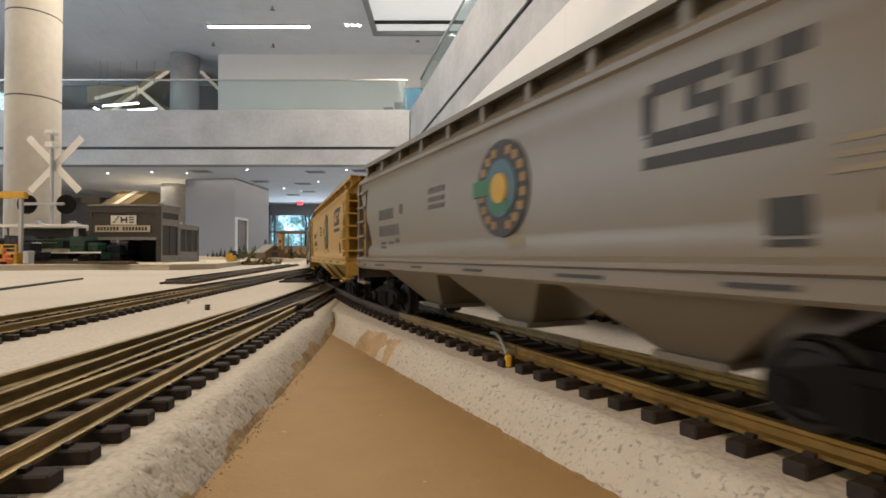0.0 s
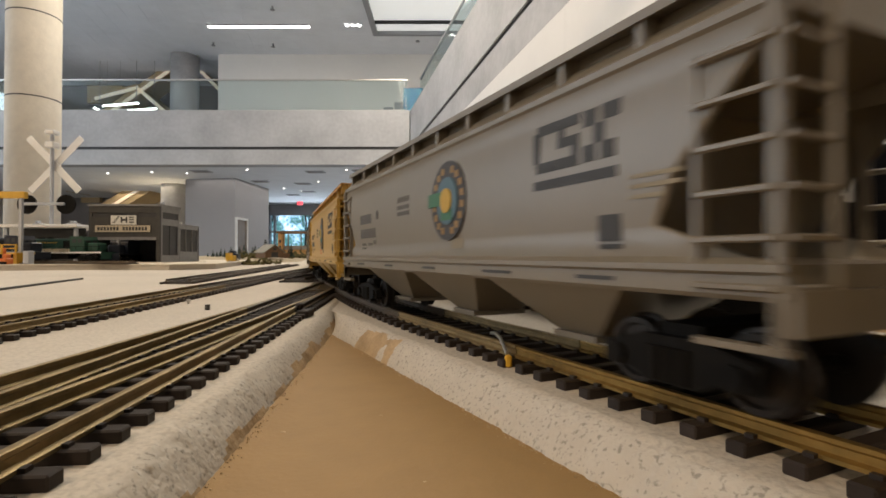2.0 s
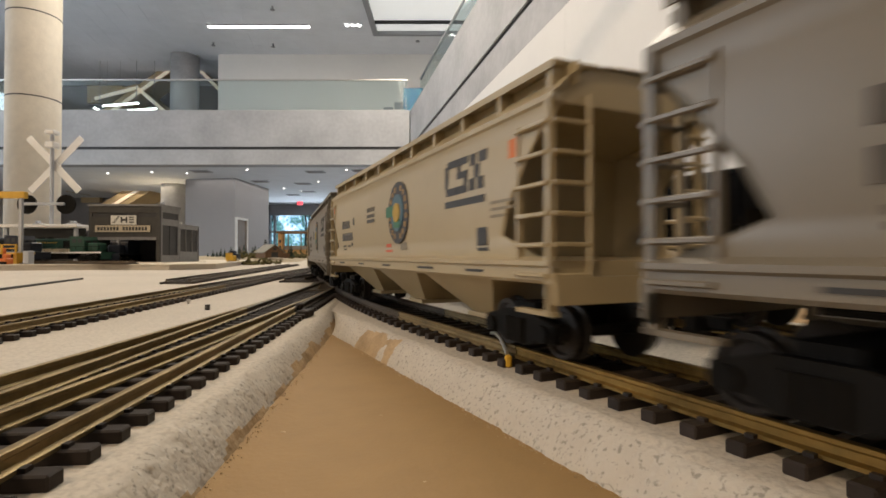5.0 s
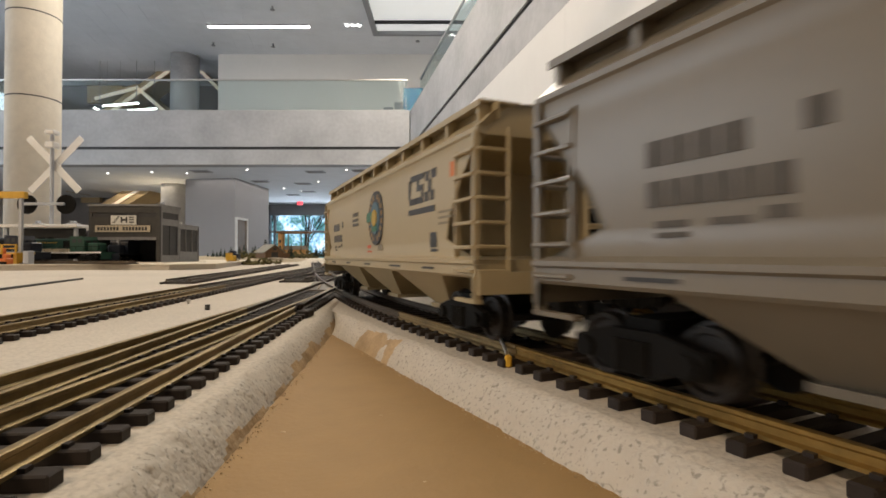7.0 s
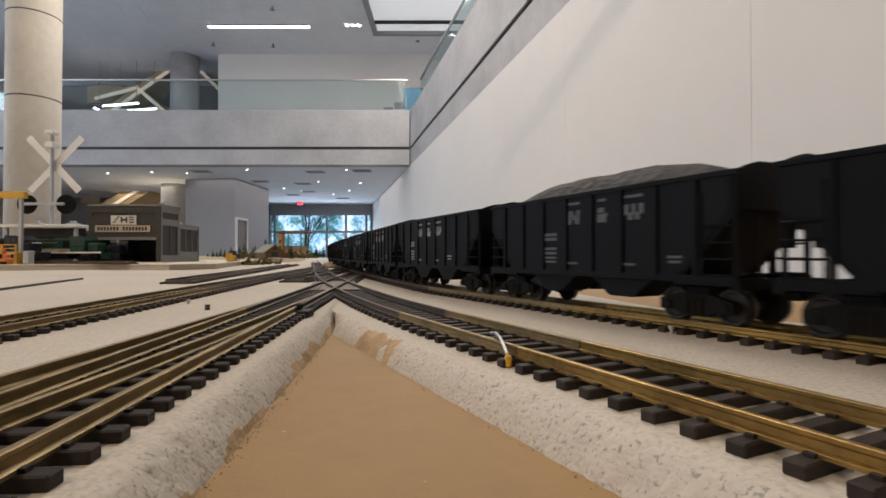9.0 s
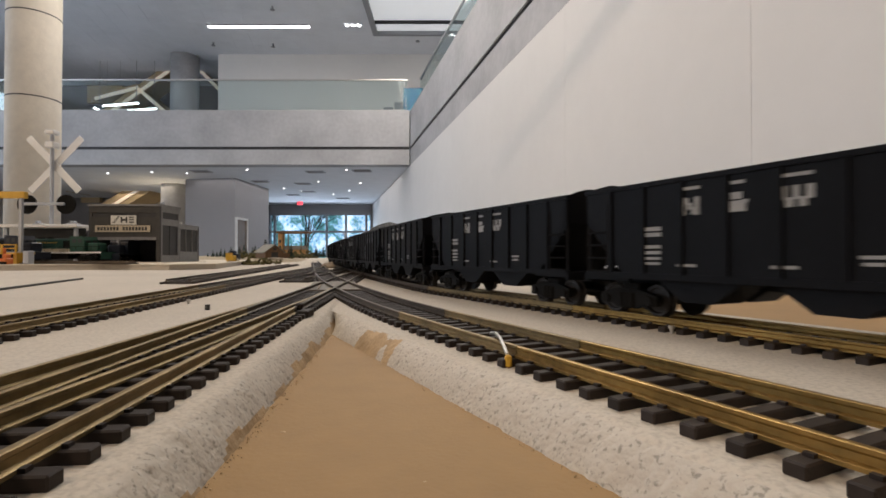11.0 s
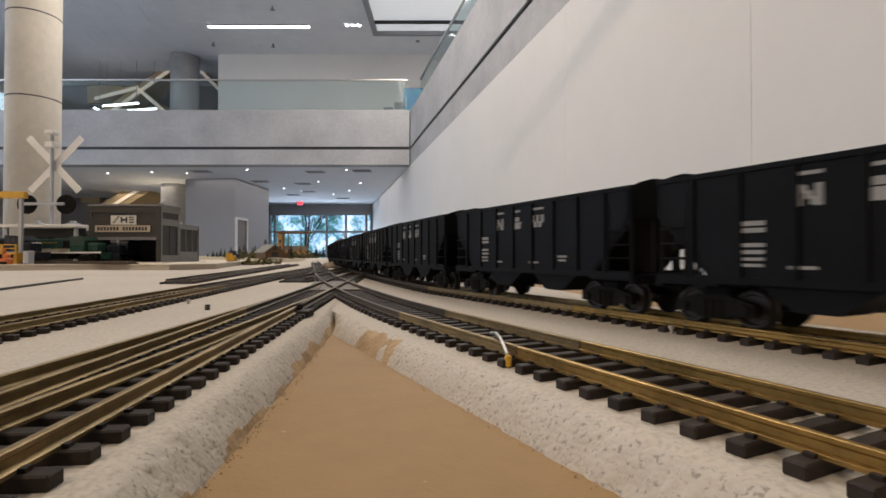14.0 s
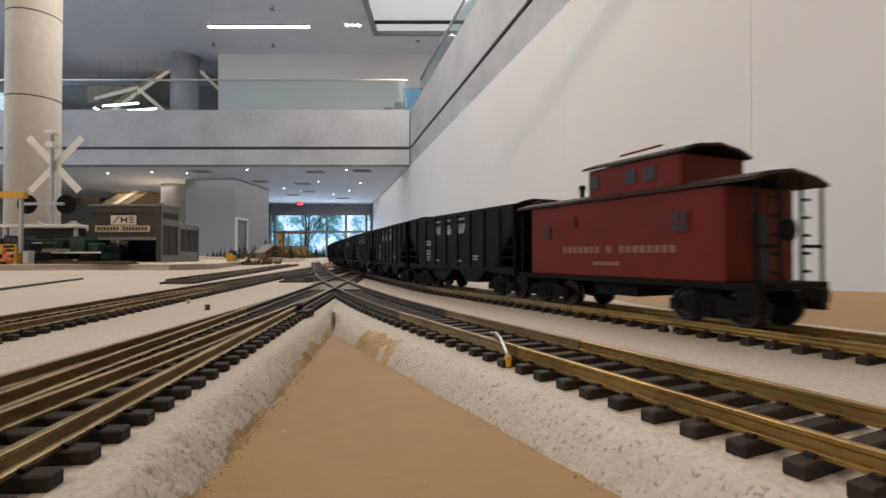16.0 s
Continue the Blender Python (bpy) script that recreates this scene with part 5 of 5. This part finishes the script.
def crossing_signal():
    e = empty("crossing_signal", pose(-0.924, 1.2, SLAB_Z), "large toy railway crossing signal with white crossbuck", "crossing signal")
    top = 1.345 - SLAB_Z
    part("mast", rods(((0, 0, 0), (0, 0, top), 0.0040), n=16), GREY_PLASTIC, e)
    part("base", rods(((0, 0, 0), (0, 0, 0.02), 0.022), n=16), GREY_PLASTIC, e)
    part("cap", boxes((-0.011, 0.011, -0.011, 0.011, top - 0.010, top), (-0.011, 0.011, -0.011, 0.011, top - 0.042, top - 0.028), bevel=0.002), WHITE_PLASTIC, e)
    zc = 1.268 - SLAB_Z
    for sx in (-1, 1):
        bm = slab(bmesh.new(), (-0.060 * sx, 0.008 + 0.002 * sx, zc - 0.066), (0.062 * sx, 0.008 + 0.002 * sx, zc + 0.062), 0.0155, 0.002)
        part("crossbuck_arm", bm, WHITE_PLASTIC, e)
    zl = 1.170 - SLAB_Z
    part("lamp_arm", rods(((-0.056, -0.012, zl), (0.038, -0.012, zl), 0.0036), ((0, 0, zl), (0, -0.012, zl), 0.0036), n=12), GREY_PLASTIC, e)
    for sx in (-1, 1):
        xl = -0.056 if sx < 0 else 0.036
        d = part("target_disc", rods(((xl, -0.004, zl), (xl, -0.001, zl), 0.0230), n=32), TRUCK, e)
        part("lamp_housing", rods(((xl, -0.001, zl), (xl, 0.016, zl), 0.010), n=16), TRUCK, d)


def shed_and_gantry():
    e = empty("open_shed", pose(0, 0, 0), "open model shed with a flat white roof", "model building")
    part("roof", boxes((-0.925, -0.765, 1.06, 1.20, 1.108, 1.1145), bevel=0.001), WHITE_PLASTIC, e)
    for x in (-0.918, -0.772):
        for y in (1.07, 1.19):
            part("post", boxes((x - 0.003, x + 0.003, y - 0.003, y + 0.003, SLAB_Z, 1.108)), GREY_PLASTIC, e)
    # black back sheet: the shade inside the shed is put into its colour
    part("back_wall", boxes((-0.915, -0.775, 1.10, 1.105, SLAB_Z, 1.108)), BLACK, e)
    for x, w in ((-0.865, 0.008), (-0.79, 0.012)):
        part("roof_vent", boxes((x - w, x + w, 1.08, 1.095, 1.1145, 1.118), (x - w * 0.3, x + w * 0.5, 1.08, 1.09, 1.118, 1.123), bevel=0.001), GREY_PLASTIC, e)
    g = empty("yellow_gantry", pose(0, 0, 0), "yellow toy gantry crane on a grey post", "gantry crane")
    part("beam", boxes((-1.05, -0.738, 0.895, 0.905, 1.1505, 1.1625), bevel=0.001), YELLOW, g)
    part("post", boxes((-0.7495, -0.7445, 0.8975, 0.9025, SLAB_Z, 1.1505)), GREY_PLASTIC, g)
    part("post", boxes((-1.03, -1.02, 0.895, 0.905, SLAB_Z, 1.1505)), GREY_PLASTIC, g)
    r = empty("yellow_platform", pose(0, 0, 0), "yellow toy platform with an open railing", "platform")
    part("deck", boxes((-1.0, -0.705, 0.84, 0.88, 1.052, 1.0545)), YELLOW, r)
    for z in (1.0605, 1.0665):
        part("rail", boxes((-1.0, -0.705, 0.84, 0.842, z, z + 0.0016)), YELLOW, r)
    for k in range(13):
        x = -0.706 - k * 0.0235
        part("post", boxes((x - 0.001, x + 0.001, 0.8395, 0.8425, 1.0545, 1.068)), YELLOW, r)
    for x in (-0.715, -0.80, -0.90):
        part("leg", boxes((x - 0.003, x + 0.003, 0.85, 0.87, SLAB_Z, 1.052)), YELLOW, r)
    o = tagged(part("toy_digger", boxes((-0.712, -0.700, 0.815, 0.83, SLAB_Z, 1.045), (-0.710, -0.702, 0.818, 0.828, 1.045, 1.052), (-0.7105, -0.7085, 0.82, 0.826, 1.05, 1.062), bevel=0.0012), ORANGE), "small orange toy digger on the slab", "toy digger")
    part("track", boxes((-0.714, -0.698, 0.813, 0.8145, SLAB_Z, SLAB_Z + 0.004), bevel=0.0008), TRUCK, o)
    tagged(part("grey_block", boxes((-0.686, -0.676, 0.83, 0.842, SLAB_Z, 1.057), bevel=0.0008), GREY_PLASTIC), "plain grey block beside the platform", "block")
    tagged(part("orange_drum", rods(((-0.80, 0.83, SLAB_Z), (-0.80, 0.83, 1.085), 0.009), n=18), ORANGE), "orange drum beside the locomotives", "drum")
    for x, y, w, h in ((-0.50, 1.19, 0.018, 0.020), (-0.535, 1.3, 0.02, 0.026)):
        tagged(part("toy_truck", boxes((x - w / 2, x + w / 2, y, y + 0.02, SLAB_Z + 0.003, SLAB_Z + h * 0.7), (x - w / 2, x, y, y + 0.02, SLAB_Z + h * 0.7, SLAB_Z + h), (x - w * 0.4, x - w * 0.2, y - 0.001, y + 0.021, SLAB_Z, SLAB_Z + 0.006), (x + w * 0.2, x + w * 0.4, y - 0.001, y + 0.021, SLAB_Z, SLAB_Z + 0.006), bevel=0.001), YELLOW if w < 0.019 else LOCO_BLUE), "small toy truck beside the engine house", "toy truck", "toy trucks")


def clump(bm, c, r, rnd, n=14, flat=0.8):
    for _ in range(n):
        d = Vector((rnd.gauss(0, 0.5), rnd.gauss(0, 0.5), abs(rnd.gauss(0, 0.45)) * flat)) * r
        m = Matrix.Translation(Vector(c) + d) @ Euler((rnd.random() * 6, rnd.random() * 6, 0)).to_matrix().to_4x4() @ Matrix.Diagonal((rnd.uniform(0.2, 0.42) * r, rnd.uniform(0.2, 0.42) * r, rnd.uniform(0.15, 0.35) * r, 1))
        bmesh.ops.create_icosphere(bm, subdivisions=1, radius=1.0, matrix=m)


def conifer(x, y, z, h, rnd):
    e = empty("conifer_tree", pose(x, y, z), "small dark green model conifer tree", "model tree", "model conifers")
    part("trunk", rods(((0, 0, -0.004), (0, 0, h * 0.6), h * 0.025), n=6), TIMBER, e)
    bm = bmesh.new()
    for k in range(8):
        f = k / 8
        for q in range(8):
            a = q * 0.785 + rnd.random()
            r = h * 0.24 * (1 - f) * rnd.uniform(0.7, 1.2)
            c = Vector((math.cos(a) * r * 0.6, math.sin(a) * r * 0.6, h * (0.15 + 0.85 * f) - r * 0.25))
            m = Matrix.Translation(c) @ pose(0, 0, 0, 0, 25, math.degrees(a)) @ Matrix.Diagonal((r * 0.7 + 0.0006, r * 0.35 + 0.0005, h * 0.04, 1))
            bmesh.ops.create_icosphere(bm, subdivisions=1, radius=1.0, matrix=m)
    part("crown", bm, CONIFER, e)


def far_scene():
    rnd = random.Random(5)
    for px, h in ((368, 0.02), (377, 0.035), (384, 0.03), (391, 0.042), (398, 0.034), (405, 0.03), (409, 0.045), (416, 0.03), (424, 0.05), (432, 0.06), (437, 0.04), (447, 0.05), (452, 0.055), (458, 0.045), (470, 0.075), (478, 0.06), (515, 0.06), (560, 0.05), (566, 0.04), (572, 0.055)):
        y = rnd.uniform(2.0, 2.5)
        conifer((px - 784) / 900 * y, y, 1.042, h, rnd)
    # farm house
    h = empty("farm_house", pose(-0.655, 1.92, 1.041, 0, 0, 40), "brown model farm house with grey roof", "model building")
    part("wall", prism(bmesh.new(), [(-0.034, 0), (0.034, 0), (0.034, 0.022), (0, 0.046), (-0.034, 0.022)], "y", -0.05, 0.05), TIMBER, h)
    for sx in (-1, 1):
        bm = bmesh.new()
        prism(bm, [(0, 0.050), (sx * 0.042, 0.0195), (sx * 0.042, 0.0165), (0, 0.047)], "y", -0.056, 0.056)
        part("roof", bm, ROOF_GREY, h)
    part("barn_door", boxes((-0.012, 0.012, -0.052, -0.0502, 0, 0.02)), BUILDING_DARK, h)
    part("window", boxes((-0.006, 0.006, -0.052, -0.0502, 0.028, 0.036)), BUILDING_DARK, h)
    part("lean_to", boxes((0.034, 0.060, -0.045, 0.01, 0, 0.016)), TIMBER, h)
    # station with a flat canopy
    s = empty("station_building", pose(-0.765, 2.6, 1.043), "ochre model station with a flat canopy", "model building")
    part("tower", boxes((-0.072, -0.050, -0.02, 0.02, 0, 0.118), bevel=0.001), STATION, s)
    part("tower_window", boxes((-0.066, -0.056, -0.022, -0.0202, 0.07, 0.085), (-0.066, -0.056, -0.022, -0.0202, 0.04, 0.055)), BUILDING_DARK, s)
    part("canopy", boxes((-0.080, 0.085, -0.03, 0.05, 0.118, 0.126), bevel=0.001), TIMBER, s)
    for x in (-0.02, 0.045, 0.075):
        part("post", boxes((x - 0.002, x + 0.002, -0.022, -0.018, 0, 0.118)), TIMBER, s)
    part("low_house", boxes((-0.045, 0.060, 0.0, 0.045, 0, 0.036), bevel=0.001), STATION, s)
    part("low_roof", prism(bmesh.new(), [(-0.006, 0.036), (0.051, 0.036), (0.022, 0.056)], "x", -0.05, 0.065), ROOF_GREY, s)
    w = empty("windmill", pose(-0.56, 2.9, 1.043), "thin model wind pump on the table", "wind pump")
    part("leg", rods(((0.006, 0, 0), (0.001, 0, 0.13), 0.0012), ((-0.006, 0, 0), (-0.001, 0, 0.13), 0.0012), n=6), GREY_PLASTIC, w)
    part("cap", boxes((-0.012, 0.012, -0.003, 0.003, 0.124, 0.132)), GREY_PLASTIC, w)
    # scrub, heaps and rocks beside the tracks
    bm = bmesh.new()
    for px, py, y, r in ((436, 466, 1.25, 0.012), (445, 464, 1.3, 0.014), (452, 466, 1.25, 0.012), (462, 464, 1.3, 0.016), (472, 462, 1.35, 0.014), (480, 463, 1.35, 0.010), (492, 462, 1.4, 0.010)):
        clump(bm, ((px - 784) / 900 * y, y, FOAM_Z + 0.001), r, rnd, 16)
    for px, y, r in ((512, 2.15, 0.026), (522, 2.2, 0.024), (532, 2.25, 0.022), (543, 2.3, 0.024), (555, 2.4, 0.02), (500, 2.1, 0.018), (450, 2.0, 0.025), (465, 1.95, 0.02), (430, 1.95, 0.018), (560, 2.4, 0.02)):
        clump(bm, ((px - 784) / 900 * y, y, 1.041), r, rnd, 22)
    tagged(part("scrub", bm, SCRUB), "dry brown and olive model scrub", "scrub", kind="stuff")
    for px, y, r in ((578, 1.02, 0.010), (588, 1.0, 0.013), (598, 0.98, 0.010), (584, 0.95, 0.008), (606, 0.97, 0.007)):
        bm = bmesh.new()
        bmesh.ops.create_icosphere(bm, subdivisions=2, radius=r)
        for v in bm.verts:
            v.co *= 1 + 0.35 * noise.noise(v.co * 160 + Vector((px, 0, 0)))
            v.co.z = max(v.co.z * 0.7, -r * 0.2)
        o = tagged(part("rock", bm, ROCK), "small tan rock between the tracks", "rock", "rocks by the tracks")
        o.matrix_world = pose((px - 784) / 900 * y, y, FOAM_Z + r * 0.2)
    # white shard standing by the scrub
    tagged(part("plaster_shard", prism(bmesh.new(), [(-0.012, 0), (0.010, 0), (0.004, 0.010), (-0.006, 0.026)], "y", 1.30, 1.306), FOAM), "broken white plaster shard beside scrub", "plaster shard").matrix_world = pose(-0.525, 0, FOAM_Z - 0.0005)


def track_details():
    # turnout rails that swing away from the middle track
    e = empty("turnout", pose(0, 0, 0), "brass turnout rails beside the middle track", "model track")
    for near_off, far_off, mat in ((-0.0248, -0.0089, RAIL_OLD), (-0.0083, 0.0076, RAIL_OLD)):
        line = []
        for k in range(40):
            s = -0.38 + 0.70 * k / 39
            f = max(0.0, min(1.0, (s + 0.1) / 0.40))
            f = f * f * (3 - 2 * f)
            p, d = MID.at(s), MID.ahead(s)
            off = near_off + (far_off - near_off) * f
            line.append((p.x + d.y * off, p.y - d.x * off, RAIL_Z - 0.0001))
        part("turnout_rail", sweep(line, RAIL_PROFILE), mat, e)
    # plated crossing where the middle track meets the near track
    c = empty("track_crossing", pose(-0.0795, 0.372, RAIL_Z - 0.0024, 0, 0, 12), "grey plated diamond crossing between tracks", "model track")
    part("plate", boxes((-0.017, 0.017, -0.050, 0.055, -0.0019, 0.0006), bevel=0.0004), RAIL_DARK, c)
    for k in range(2):
        part("bright_rail", boxes((-0.010 + k * 0.009, -0.0094 + k * 0.009, -0.045, 0.0, 0.0006, 0.0016)), RAIL_OLD, c)
    # further yard leads merging far down
    for ang, off, s1, lab in ((9.5, -0.150, 1.25, "weathered yard lead track"), (3.5, -0.104, 0.9, "weathered inner lead track")):
        build_track(Path(ang, off, 0.40, [], s1 + 0.05), 0.46, s1, lab, (RAIL_DARK,))
    # clips, feeders and a small post
    f = tagged(part("rail_feeder", sweep([(0.0122, 0.1285, RAIL_Z + 0.0004), (0.0128, 0.1240, RAIL_Z + 0.0010), (0.0134, 0.1190, RAIL_Z + 0.0006), (0.0138, 0.1150, RAIL_Z - 0.0006), (0.0141, 0.1120, RAIL_Z - 0.0018)], [(0.00045 * math.cos(a), 0.00045 * math.sin(a)) for a in [k * math.pi / 4 for k in range(8)]]), STEEL), "shiny bent feeder wire at a rail joint", "feeder wire")
    part("sleeve", boxes((0.0134, 0.0149, 0.1098, 0.1113, RAIL_Z - 0.0043, RAIL_Z - 0.0016), bevel=0.0004), YELLOW, f)
    for x, y, z in ((-0.1267, 0.2535, FOAM_Z), (0.0700, 0.1560, RAIL_Z - 0.004)):
        tagged(part("track_nail", rods(((x, y, z), (x, y, z + 0.0020), 0.0006), ((x, y, z + 0.0016), (x, y, z + 0.0024), 0.0010), n=10), STEEL), "small bright nail beside the rail", "nail", "track nails")
    tagged(part("black_peg", rods(((-0.1045, 0.226, FOAM_Z), (-0.1045, 0.226, FOAM_Z + 0.0024), 0.0011), n=10), INK), "tiny black peg in white plaster", "peg")
    tagged(part("switch_stand", boxes((-0.0600, -0.0520, 0.196, 0.206, FOAM_Z, RAIL_Z - 0.0015), (-0.0580, -0.0555, 0.200, 0.203, RAIL_Z - 0.0015, RAIL_Z + 0.001), bevel=0.0005), TIE), "black switch machine beside the track", "switch stand")


build_ground()
engine_house()
locomotive(LOCO_GREEN, pose(-0.727, 0.975, SLAB_Z + 0.004, 0, 0, -10), "dark green diesel locomotive with white stripes", WHITE_PLASTIC)
locomotive(LOCO_BLUE, pose(-0.815, 0.938, SLAB_Z + 0.004, 0, 0, -14), "dark blue diesel locomotive in the yard", GREY_PLASTIC)
locomotive(LOCO_BLUE, pose(-0.648, 1.062, SLAB_Z + 0.001, 0, 0, -80), "dark locomotive standing in the engine house", SIGN_WHITE)
yard_track(pose(-0.75, 0.979, SLAB_Z, 0, 0, -10), 0.34)
yard_track(pose(-0.82, 0.9392, SLAB_Z, 0, 0, -14), 0.40)
yard_track(pose(-0.74, 0.875, SLAB_Z, 0, 0, -9), 0.46)
crossing_signal()
shed_and_gantry()
far_scene()
track_details()
motions()
